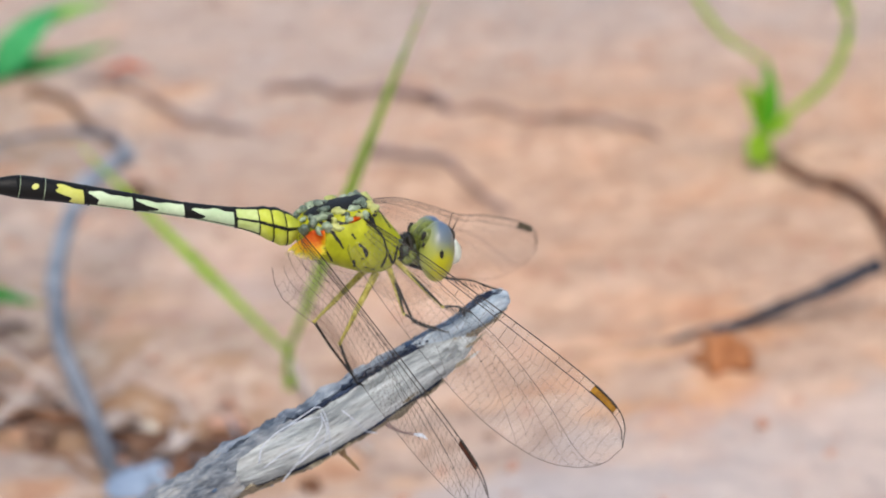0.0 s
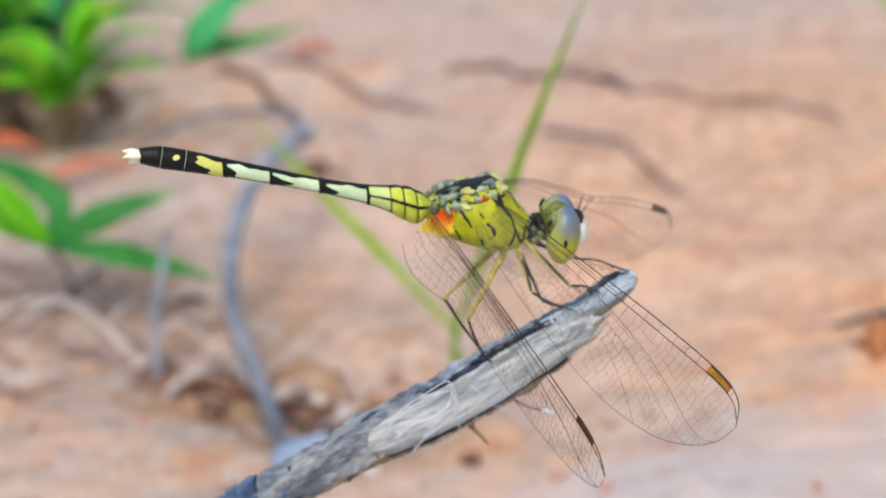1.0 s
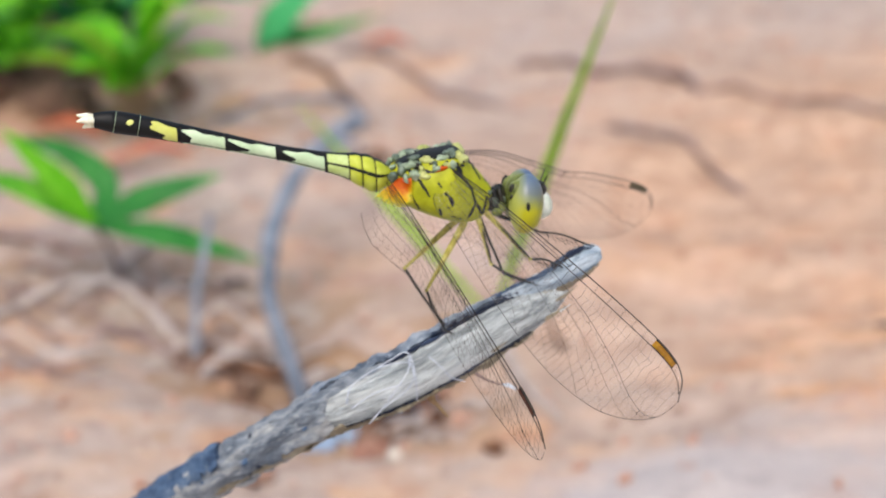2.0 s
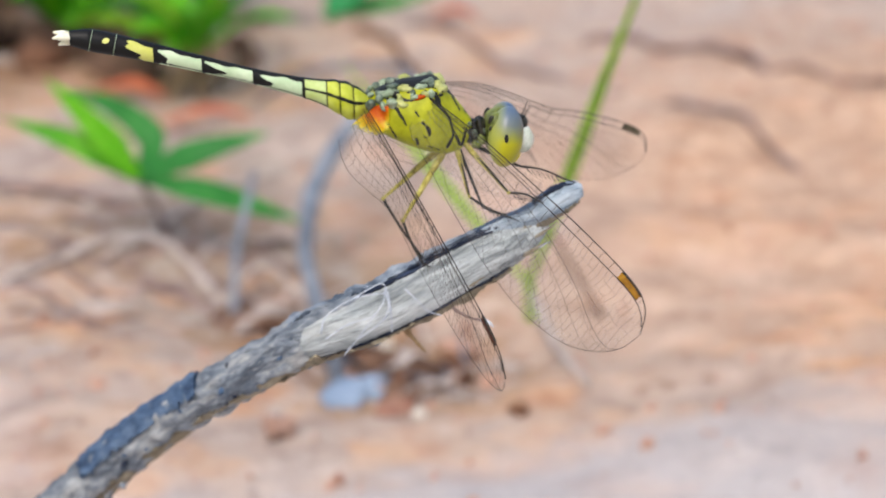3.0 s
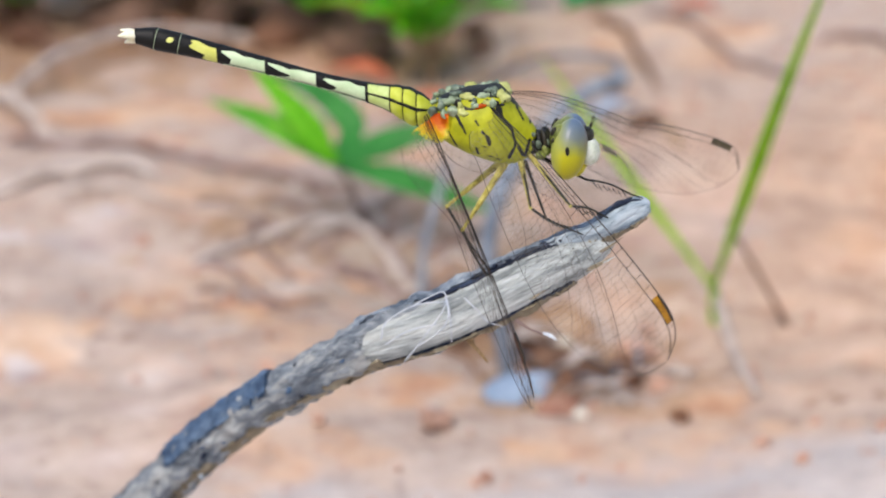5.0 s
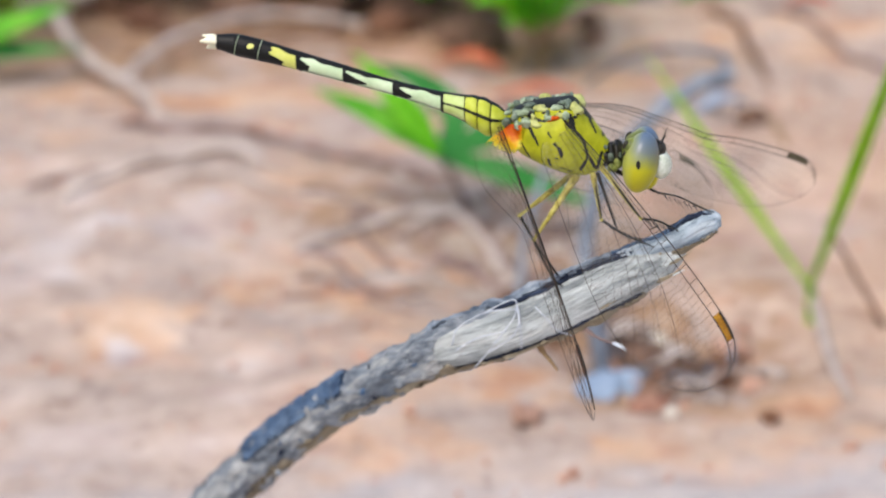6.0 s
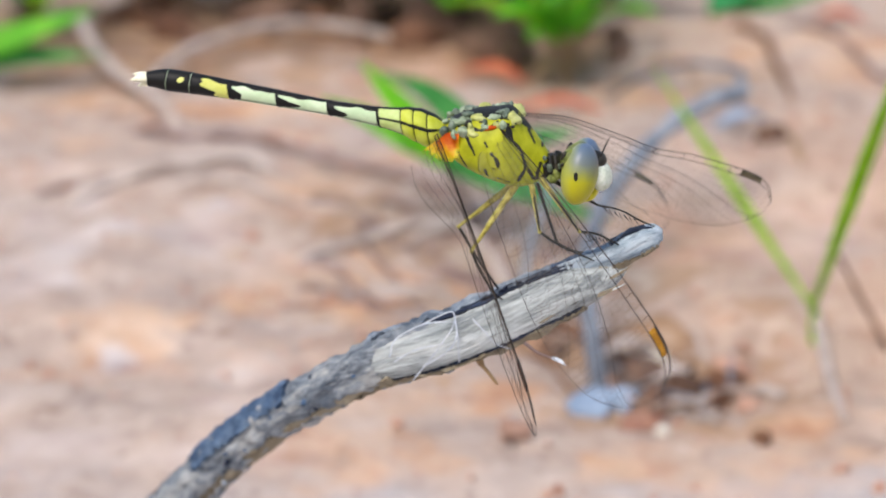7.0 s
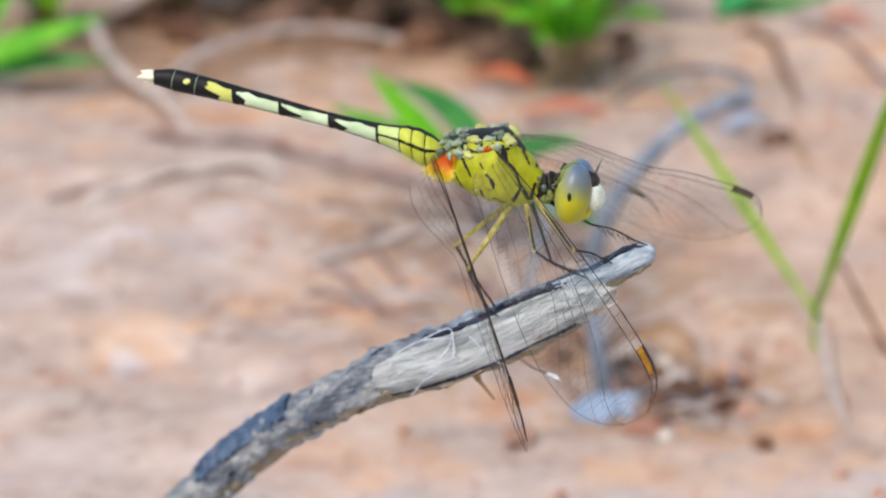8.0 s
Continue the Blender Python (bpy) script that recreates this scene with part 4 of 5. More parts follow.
# wing plan: span 0..1 along the leading edge, chord in parts of the span
FORE = [(0, -0.03), (0.04, -0.1), (0.12, -0.12), (0.25, -0.155), (0.4, -0.19), (0.55, -0.22), (0.7, -0.235), (0.84, -0.225), (0.93, -0.19), (0.985, -0.14), (1.0, -0.085)]
HIND = [(0, -0.13), (0.06, -0.19), (0.15, -0.22), (0.27, -0.24), (0.4, -0.255), (0.55, -0.26), (0.7, -0.25), (0.84, -0.225), (0.93, -0.19), (0.985, -0.145), (1.0, -0.09)]
LEAD = [(0, 0.0), (0.2, 0.012), (0.45, 0.015), (0.7, 0.012), (0.88, 0.0), (0.96, -0.03), (1.0, -0.085)]


def rods(segs, r):
    """Thin three-sided rods along pairs of points, as one bmesh; each with its own radius factor."""
    bm = bmesh.new()
    for a, b, f in segs:
        d = (b - a)
        if d.length < 1e-5:
            continue
        d.normalize()
        s = d.cross(Vector((0.31, 0.2, 0.93))).normalized()
        u = d.cross(s)
        ring = []
        for p in (a, b):
            ring.append([bm.verts.new(p + (s * math.cos(t) + u * math.sin(t)) * r * f) for t in (0.0, 2.094, 4.189)])
        for j in range(3):
            bm.faces.new((ring[0][j], ring[0][(j + 1) % 3], ring[1][(j + 1) % 3], ring[1][j]))
    return bm


def wing(d, base, span, lead, length, chord, trail, seed, label, arch=0.0, spot=None, weight=1.0):
    o, u, c = Vector(base), Vector(span).normalized(), Vector(lead).normalized()
    nrm = u.cross(c)
    rng = random.Random(seed)
    lx, lz = spline(LEAD, 90).T
    tx, tz = spline(trail, 90).T
    lx, tx = np.maximum.accumulate(lx), np.maximum.accumulate(tx)

    def edge(s):
        return float(np.interp(s, lx, lz)), float(np.interp(s, tx, tz)) * chord

    root = Vector((0.55, 0.3 * math.copysign(1, base[1]), 0.75)).normalized()

    def at(s, f):
        """A point at span s, and f from the leading edge (0) to the trailing edge (1)."""
        hi, lo = edge(s)
        c = Vector(lead).normalized()
        if trail is HIND and s < 0.22:
            c = c.lerp(root, (1 - s / 0.22) ** 1.5).normalized()
        pleat = 0.0035 * math.sin(f * 21) * (1 - 0.6 * s)
        camber = -0.012 * math.sin(math.pi * f) * math.sin(math.pi * min(1, s + 0.1))
        bow = arch * (math.exp(-((s - 0.17) / 0.15) ** 2) - 0.6 * math.exp(-((s - 0.5) / 0.09) ** 2))
        return o + (u * s + c * (hi + (lo - hi) * f) + nrm * (pleat + camber)) * length + Vector((0, 0, bow * (1 - 0.6 * f)))

    # clear skin
    bm = bmesh.new()
    grid = [[bm.verts.new(at(1 - (1 - i / 40) ** 1.7, j / 14)) for j in range(15)] for i in range(41)]
    for i in range(40):
        for j in range(14):
            bm.faces.new((grid[i][j], grid[i + 1][j], grid[i + 1][j + 1], grid[i][j + 1]))
    w = part("wing", bm, M_MEMB, d, label, base)
    # long veins: start f, drift of f along the wing, first s, s where it meets the trailing edge, weight
    lines = [(0.0, 0.0, 0.0, 1.0, 2.2), (0.035, 0.03, 0.0, 0.5, 1.0), (0.07, 0.035, 0.0, 0.985, 1.7), (0.13, 0.16, 0.02, 0.985, 1.3), (0.16, 0.22, 0.12, 0.97, 0.6),
             (0.24, 0.2, 0.0, 0.93, 0.8), (0.24, 0.24, 0.2, 0.86, 0.5), (0.34, 0.2, 0.0, 0.78, 0.8), (0.4, 0.3, 0.12, 0.66, 0.5), (0.55, 0.2, 0.0, 0.52, 0.7), (0.72, 0.2, 0.02, 0.34, 0.6), (1.0, 0.0, 0.0, 1.0, 1.0)]

    def line_f(k, s):
        f0, drift, s0, s1 = lines[k][:4]
        if k in (0, 1, 2, 11):
            return f0 + drift * s
        u = max(0.0, (s - s0) / (s1 - s0))
        f = f0 + drift * u
        return f + (1.0 - f) * u ** 5 + 0.008 * math.sin(9 * s + k)

    main, net = [], []
    for k, (f0, drift, s0, s1, r) in enumerate(lines):
        n = 52
        prev = None
        for i in range(n + 1):
            s = s0 + (s1 - s0) * (1 - (1 - i / n) ** 1.7)
            zig = 0.007 * (-1) ** i if k in (4, 6, 8) else 0.0
            p = at(s, min(1.0, line_f(k, s) + zig))
            if prev:
                main.append((prev, p, r * (1 - 0.35 * i / n) if 2 < k < 11 else r))
            prev = p
    for k in range(len(lines) - 1):
        s, end = lines[k][2] + 0.02, lines[k][3] - 0.004
        last = []
        while s < end:
            fa = line_f(k, s)
            fb = min([line_f(j, s) for j in range(k + 1, 12) if lines[j][2] <= s < lines[j][3] and line_f(j, s) > fa + 0.004] or [1.0])
            gap = (fb - fa) * abs(edge(s)[0] - edge(s)[1]) * length
            m = 1 if k < 2 else max(1, round(gap / 0.062))
            step = 0.046 if k < 4 and m == 1 else 0.02
            col = []
            for i in range(m + 1):
                jog = 0.0 if m == 1 else step * (0.13 if i % 2 else -0.13)
                wob = rng.uniform(-0.1, 0.1) / m if 0 < i < m else 0.0
                col.append(at(min(0.995, s + jog + rng.uniform(-0.003, 0.003)), fa + (fb - fa) * (i / m + wob)))
            for p, q in zip(col, col[1:]):
                net.append((p, q, 2.0 if k < 4 and m == 1 else 1))
            if len(last) == len(col):
                for p, q in list(zip(last, col))[1:-1]:
                    net.append((p, q, 1))
            last = col
            s += step * rng.uniform(0.8, 1.25)
    # nodus
    main.append((at(0.5, 0.0), at(0.49, line_f(2, 0.49)), 1.6))
    for i in range(8):
        s0, s1 = 0.836 + 0.085 * i / 8, 0.836 + 0.085 * (i + 1) / 8
        for f in (0.1, 0.9):
            main.append((at(s0, f * line_f(2, s0)), at(s1, f * line_f(2, s1)), 5.2 if weight == 1 else 3.0))
    part("vein", rods(main, 0.00185 * weight), M_VEIN, w, "dark branching main veins")
    ob = part("vein_net", rods(net, 0.0008 * weight), M_NET, w, "fine net of cross veins")
    ob["kind"] = "stuff"
    bm = bmesh.new()
    rows = []
    for q in (-0.005, 0.005):
        rows.append([[bm.verts.new(at(0.836 + 0.085 * i / 8, f) + nrm * q) for f in (0.1 * line_f(2, 0.836 + 0.085 * i / 8), 0.5 * line_f(2, 0.836 + 0.085 * i / 8), 0.9 * line_f(2, 0.836 + 0.085 * i / 8))] for i in range(9)])
    for q, g in enumerate(rows):
        for i in range(8):
            for j in range(2):
                f = (g[i][j], g[i + 1][j], g[i + 1][j + 1], g[i][j + 1])
                bm.faces.new(f if q else tuple(reversed(f)))
    for i in range(8):
        for j in (0, 2):
            bm.faces.new((rows[0][i][j], rows[0][i + 1][j], rows[1][i + 1][j], rows[1][i][j]))
    part("wing_spot", bm, spot or M_STIG, w, "brown spot edged in black")
    if trail is HIND:
        bm = bmesh.new()
        q = math.copysign(1, base[1])
        a, b, e, f = Vector((-1.165, q * 0.2, 5.965)), Vector((-1.245, q * 0.17, 5.955)), Vector((-1.44, q * 0.13, 5.79)), Vector((-1.16, q * 0.23, 5.775))
        fade = bm.verts.layers.float.new("mark")
        g = []
        for i in range(17):
            col = []
            for j in range(17):
                v = bm.verts.new(a.lerp(b, i / 16).lerp(f.lerp(e, i / 16), j / 16) + Vector((0, q * 0.012 * math.sin(j * 0.55 + i * 0.4), 0)))
                v[fade] = 0.68 * j / 16 + 0.22 * (i / 16) ** 2 * j / 16 + 0.3 * max(0.0, 1 - i / 3)
                col.append(v)
            g.append(col)
        for i in range(16):
            for j in range(16):
                bm.faces.new((g[i][j], g[i + 1][j], g[i + 1][j + 1], g[i][j + 1]))
        part("wing_patch", bm, M_AMBERFAN, w, "orange patch fading to yellow at the wing root")
    return w


def leg(d, pts, bend, radii, yellow, label):
    """Hip, knee(s) and foot: the thigh is the leg's own mesh, shin and foot its parts."""
    p = [Vector(q) for q in pts]
    r0, r1, r2 = 1.0 * radii[0], 0.74 * radii[1], 0.9 * radii[2]
    bm = bmesh.new()
    tube(bm, [(*p[0], r0 * 1.1), (*p[0].lerp(p[1], 0.5), r0 * 0.8), (*p[1], r1)], 16, 10, 0.15, 12)
    l = part("leg", bm, M_LEGY if yellow else M_BLACK, d, label)
    bm = bmesh.new()
    mid = p[1].lerp(p[2], 0.5) + Vector(bend)
    tube(bm, [(*p[1], r1 * 1.1), (*mid, r1 * 0.85), (*p[2], r2)], 16, 8)
    ax = (p[2] - p[1]).normalized()
    for k in range(7):
        a = p[1].lerp(p[2], 0.15 + 0.11 * k)
        tip = a + (ax * 0.5 + Vector((0.1, -0.4 if k % 2 else 0.3, -0.7))).normalized() * 0.06
        tube(bm, [(*a, 0.004), (*a.lerp(tip, 0.5), 0.003), (*tip, 0.001)], 4, 4)
    part("shin", bm, M_BLACK, l, "thin black bristly shin")
    bm = bmesh.new()
    tube(bm, [(*p[2], r2), (*p[2].lerp(p[3], 0.5), r2 * 0.8), (*p[3], r2 * 0.5)], 10, 8)
    ball(bm, p[3], (r2 * 0.9, r2 * 0.9, r2 * 0.7), seg=8)
    part("foot", bm, M_BLACK, l)
    if yellow and radii[0] < 0.018:
        bm = bmesh.new()
        q = Vector((0.35, -0.9, 0.2)).normalized() * r0 * 0.75
        tube(bm, [(*(p[0].lerp(p[1], 0.15) + q), r0 * 0.2), (*(p[0].lerp(p[1], 0.6) + q), r0 * 0.5), (*(p[1] + q * 0.5), r1 * 0.6)], 10, 6)
        part("thigh_stripe", bm, M_BLACK, l, "black stripe along the thigh")
    if yellow:
        bm = bmesh.new()
        ball(bm, p[1], (r1 * 1.5, r1 * 1.5, r1 * 1.5), seg=10)
        part("knee", bm, M_LEGY, l)
    return l


def dragonfly():
    d = thing("dragonfly", (-0.7, 0.0, 5.05), "yellow-green dragonfly with black markings perched on a twig", "dragonfly")
    thorax(d)
    parts = {"head": head(d), "abdomen": abdomen(d)}
    clear = "clear wing with dark veins and a brown spot"
    parts["near_fore"] = wing(d, (-0.921, -0.155, 6.0), (0.537, -0.754, -0.366), (0.736, 0.214, 0.642), 2.17, 1.06, FORE, 1, clear)
    parts["near_hind"] = wing(d, (-1.3, -0.17, 5.95), (0.34, -0.788, -0.5), (0.01, -0.535, 0.845), 2.015, 1.12, HIND, 2, clear + ", orange at its root", 0.0, M_STIGDARK)
    parts["far_fore"] = wing(d, (-0.862, 0.138, 5.99), (0.762, 0.546, -0.349), (0.457, -0.071, 0.887), 2.04, 0.94, FORE, 3, clear, 0.042, M_STIGBACKLIT, 0.8)
    parts["far_hind"] = wing(d, (-1.133, 0.177, 5.95), (0.494, 0.76, -0.423), (-0.234, 0.584, 0.777), 2.05, 1.0, HIND, 4, clear + ", orange at its root", 0.0, M_STIGBACKLIT, 0.8)
    y, b = "yellow thigh and black shin gripping the twig", "dark leg gripping the twig"
    leg(d, [(-0.85, 0.06, 5.6), (-1.21, 0.0, 5.31), (-0.97, 0.02, 4.9), (-0.93, 0.0, 4.86)], (-0.01, 0, 0), (0.0215, 0.012, 0.008), True, y)
    leg(d, [(-0.84, -0.12, 5.63), (-1.1, -0.2, 5.23), (-0.98, -0.09, 4.91), (-0.92, -0.08, 4.87)], (-0.01, 0, 0), (0.0215, 0.012, 0.008), True, y)
    leg(d, [(-0.75, -0.08, 5.63), (-0.69, -0.17, 5.36), (-0.46, -0.1, 5.2), (-0.38, -0.06, 5.15)], (0, 0, -0.015), (0.017, 0.011, 0.007), True, y)
    leg(d, [(-0.73, 0.02, 5.6), (-0.6, -0.06, 5.25), (-0.42, 0.0, 5.17), (-0.35, 0.02, 5.15)], (0, 0, -0.015), (0.012, 0.0095, 0.007), False, b)
    leg(d, [(-0.7, -0.05, 5.66), (-0.45, -0.19, 5.38), (-0.26, -0.1, 5.29), (-0.2, -0.05, 5.24)], (0.01, 0, 0.015), (0.017, 0.011, 0.007), True, y)
    leg(d, [(-0.65, 0.05, 5.62), (-0.36, -0.02, 5.49), (-0.09, -0.03, 5.4), (-0.02, -0.02, 5.37)], (0, 0, 0.02), (0.014, 0.009, 0.007), False, b)
    return parts


FLY = dragonfly()


# ---- plants and litter on the sand ----
def stalk(sections, radii, mats, label):
    """A dry stalk of several joints, each a part."""
    t = thing("dry_stalk", sections[0][0], label, "dry stalk")
    for pts, (r0, r1), mat in zip(sections, radii, mats):
        bm = bmesh.new()
        k = len(pts) - 1
        tube(bm, [(*p, r0 + (r1 - r0) * i / k) for i, p in enumerate(pts)], 30, 12, 0.2, 5.0, 1.0, len(seat), 0.3)
        part("internode", bm, mat, t)
        bm = bmesh.new()
        ball(bm, pts[-1], (r1 * 1.3, r1 * 1.3, r1 * 1.2), (0, 0, 0), 0.3, 5, 12)
        part("stalk_node", bm, mat, t)
    return t


def stick(name, pts, r0, r1, mat, label, category, n=30, rough=0.18, group=""):
    bm = bmesh.new()
    k = len(pts) - 1
    tube(bm, [(*p, r0 + (r1 - r0) * i / k) for i, p in enumerate(pts)], n, 9, rough, 2.5, seed=len(seat))
    return tagged(part(name, bm, mat), label, category, group)


def sit(x, y, up=0.0):
    return (x, y, height(x, y) + up)


def on(pts, r):
    """Points along the ground, r above it, with both ends in the sand."""
    rows = spline(pts, 3 * len(pts))
    k = len(rows) - 1
    return [sit(x, y, r if 0 < i < k else -0.06) for i, (x, y) in enumerate(rows)]


# bent grey stalk behind the perch
stalk([[(-1.42, 9.9, height(-1.42, 9.9) - 0.1), (-1.56, 10.2, 0.29), (-1.75, 11.2, 0.82), (-1.7, 12.06, 1.1)],
       [(-1.7, 12.06, 1.1), (-1.62, 12.7, 1.18), (-1.31, 13.9, 1.34), (-1.01, 14.7, 1.45)],
       [(-1.01, 14.7, 1.45), (-0.6, 15.4, 1.52), (-0.3, 16.0, 1.44)],
       [(-0.3, 16.0, 1.44), (-0.3, 16.6, 1.48), (-0.45, 17.2, 1.42), (-0.97, 18.5, 1.1), (-1.7, 19.4, 0.75), (-2.5, 20.4, height(-2.5, 20.4))]],
      [(0.1, 0.1), (0.11, 0.1), (0.1, 0.11), (0.06, 0.04)], [M_STALKDARK, M_STALK, M_STALK, M_STALKDARK], "bent blue-grey dry stalk arching over the sand")
stick("dry_stalk", [(-2.66, 12.3, height(-2.66, 12.3) - 0.1), (-2.6, 12.5, 0.4), (-2.45, 12.9, 0.9), (-2.35, 13.2, 1.25)], 0.06, 0.04, M_STALK, "thin upright grey dry stalk in the sand", "dry stalk", 20)


def weed(at, leaves, mat, label, stem=0.06, foot=None, shoots=()):
    """A low plant: a stem with leaves, each leaf (points, width, material), and shoots (points, radii)."""
    fx, fy = foot or at[:2]
    w = thing("weed", sit(fx, fy), label, "weed")
    bm = bmesh.new()
    g = sit(fx, fy, -0.1)
    tube(bm, [(*g, stem * 1.3), ((fx + at[0]) / 2, (fy + at[1]) / 2, (g[2] + at[2]) / 2 + 0.1, stem), (*at, stem)], 10, 8, 0.15)
    part("stem", bm, mat, w)
    for pts, width, m in leaves:
        bm = bmesh.new()
        ribbon(bm, [at] + pts, width, 0.3, 0.02, 20, (0.1, -0.8, 0.8))
        part("leaf", bm, m, w)
    for pts, r0, r1 in shoots:
        bm = bmesh.new()
        k = len(pts) - 1
        tube(bm, [(*p, r0 + (r1 - r0) * q / k) for q, p in enumerate(pts)], 28, 8, 0.12)
        part("shoot", bm, M_YOUNG, w)
    return w


weed((-3.78, 13.52, 1.12), [([(-4.2, 13.5, 1.72), (-4.8, 13.5, 2.45)], 0.38, M_LIME), ([(-4.5, 13.6, 1.56), (-5.36, 13.6, 1.93)], 0.34, M_LEAF),
                            ([(-3.62, 14.0, 1.45), (-4.1, 14.2, 1.85), (-4.7, 14.2, 2.1)], 0.38, M_LEAF2), ([(-3.0, 13.9, 1.3), (-2.15, 13.9, 1.52)], 0.38, M_LEAF2),
                            ([(-2.75, 13.6, 0.8), (-1.75, 13.6, 0.42)], 0.34, M_LEAF2)], M_DRY, "low green grass plant with broad pointed leaves", 0.035, (-3.5, 14.3))


def tuft(x, y, n, length, width, seed, mats, label, rise=0.0):
    t = thing("grass_tuft", sit(x, y), label, "grass tuft", "grass tufts")
    rng = random.Random(seed)
    bm = bmesh.new()
    for k in range(10):
        a = rng.uniform(0, 6.28)
        q = rng.uniform(0.1, 0.8)
        tube(bm, [(*sit(x + 0.15 * math.cos(a), y + 0.15 * math.sin(a), 0.45 + rise), 0.06), (*sit(x + q * 0.5 * math.cos(a), y + q * 0.5 * math.sin(a), 0.2 + rise * 0.5), 0.05), (*sit(x + q * math.cos(a), y + q * math.sin(a), -0.05), 0.03)], 8, 6, 0.3)
    part("root_crown", bm, M_THORN if seed == 1 else M_BROWN, t, "brown dry root crown")
    for k in range(n):
        a = 6.28 * k / n + rng.uniform(-0.4, 0.4)
        L = length * rng.uniform(0.6, 1.15)
        lift = rng.uniform(0.35, 1.0)
        c, s = math.cos(a), math.sin(a)
        g = Vector(sit(x + 0.12 * c, y + 0.12 * s, 0.3 + rise + 0.5 * rng.random()))
        bm = bmesh.new()
        ribbon(bm, [g, g + Vector((c * L * 0.45, s * L * 0.45, L * 0.5 * lift)), g + Vector((c * L * 0.85, s * L * 0.85, L * 0.55 * lift))], width * rng.uniform(0.7, 1.2), 0.3, 0.02, 12)
        part("leaf", bm, rng.choice(mats), t)
    return t


tuft(-3.4, 21.9, 13, 2.2, 0.5, 1, [M_LEAF, M_LIME, M_YOUNG, M_LIME], "bushy tuft of fresh green grass on brown roots", 0.5)
tuft(-3.9, 25.6, 18, 3.0, 0.62, 12, [M_LEAF, M_EMERALD, M_LEAF2], "bushy tuft of fresh green grass on brown roots")
tuft(-5.6, 24.6, 17, 2.7, 0.52, 2, [M_LEAF, M_LIME, M_LEAF2], "bushy tuft of fresh green grass on brown roots")
tuft(-8.8, 25.6, 11, 2.4, 0.44, 3, [M_LEAF, M_LEAF2], "bushy tuft of fresh green grass on brown roots")
tuft(-7.0, 27.5, 10, 2.6, 0.46, 8, [M_LEAF, M_LIME, M_LEAF2], "bushy tuft of fresh green grass on brown roots")
tuft(-10.8, 25.2, 10, 2.5, 0.44, 9, [M_LEAF, M_LEAF2], "bushy tuft of fresh green grass on brown roots")
tuft(-12.8, 23.6, 14, 2.6, 0.44, 5, [M_LEAF, M_YOUNG], "green grass tuft with long flat blades")
weed((-1.25, 25.3, 0.12), [([(-0.95, 25.3, 0.5), (-0.5, 25.3, 0.95), (0.0, 25.3, 1.3)], 0.62, M_EMERALD), ([(-0.7, 25.3, 0.25), (-0.07, 25.3, 0.32), (0.9, 25.3, 0.56)], 0.36, M_LEAF2),
                           ([(-0.6, 25.5, 0.8), (0.1, 25.5, 1.12), (0.9, 25.5, 1.25)], 0.3, M_LEAF)], M_LEAF2, "small weed with blue-green pointed leaves", 0.06)


def grass_blades():
    b = thing("grass_plant", sit(0.82, 11.3), "two slender green grass blades from one foot", "grass")
    bm = bmesh.new()
    tube(bm, [(*sit(0.85, 11.35, -0.1), 0.07), (0.82, 11.28, 0.25, 0.06), (0.8, 11.2, 0.5, 0.05)], 10, 8, 0.15)
    part("stem", bm, M_YOUNG, b)
    p, d1, d2 = Vector((0.8, 11.2, 0.4)), Vector((0.206, -0.422, 0.883)), Vector((-0.548, 0.609, 0.574))
    bm = bmesh.new()
    ribbon(bm, [p, p + d1 * 1.6, p + d1 * 3.2 + Vector((0.02, 0, 0)), p + d1 * 5.2 + Vector((0.1, 0, 0))], 0.2, 0.35, 0.015, 24, (0.5, -1, 0.3))
    part("leaf", bm, M_YOUNG, b)
    bm = bmesh.new()
    ribbon(bm, [p, p + d2 * 1.3, p + d2 * 2.5, p + d2 * 3.7], 0.13, 0.35, 0.015, 24, (-0.3, -1, 0.6))
    part("leaf", bm, M_YOUNG, b)


grass_blades()
stick("dry_grass_stem", [(1.66, 11.1, height(1.66, 11.1)), (1.3, 11.2, 0.6), (0.95, 11.3, 1.2)], 0.035, 0.02, M_BROWN, "thin brown dry stem leaning on grass", "dry stem", 14)
stick("dry_stalk", [(0.85, 11.4, 0.25), (1.0, 10.4, height(1.0, 10.4) + 0.15), (1.2, 8.8, height(1.2, 8.8) + 0.04)], 0.07, 0.05, M_ROOT, "short grey dry stalk lying on sand", "dry stalk", 18)

# runner plant with a looping shoot
weed((9.2, 17.0, 0.5), [([(9.05, 17.0, 0.9), (8.8, 17.0, 1.3)], 0.42, M_YOUNG), ([(9.25, 17.0, 1.0), (9.2, 17.0, 1.65)], 0.34, M_LEAF), ([(9.4, 16.9, 0.6), (9.55, 16.8, 0.75)], 0.3, M_YOUNG), ([(9.0, 16.8, 0.3), (8.85, 16.7, 0.15)], 0.4, M_YOUNG)],
     M_YOUNG, "bright green sprouting runner plant with looping shoots", 0.12, None,
     [([(9.3, 17.0, 0.55), (9.49, 17.0, 0.71), (9.97, 17.0, 0.97), (10.32, 17.0, 1.36), (10.49, 17.0, 1.94), (10.39, 17.0, 2.38), (10.1, 17.0, 3.0)], 0.05, 0.08),
      ([(9.2, 17.0, 1.5), (9.01, 17.0, 1.68), (8.52, 17.0, 2.04), (8.12, 17.0, 2.58), (7.9, 17.0, 3.1)], 0.025, 0.06)])

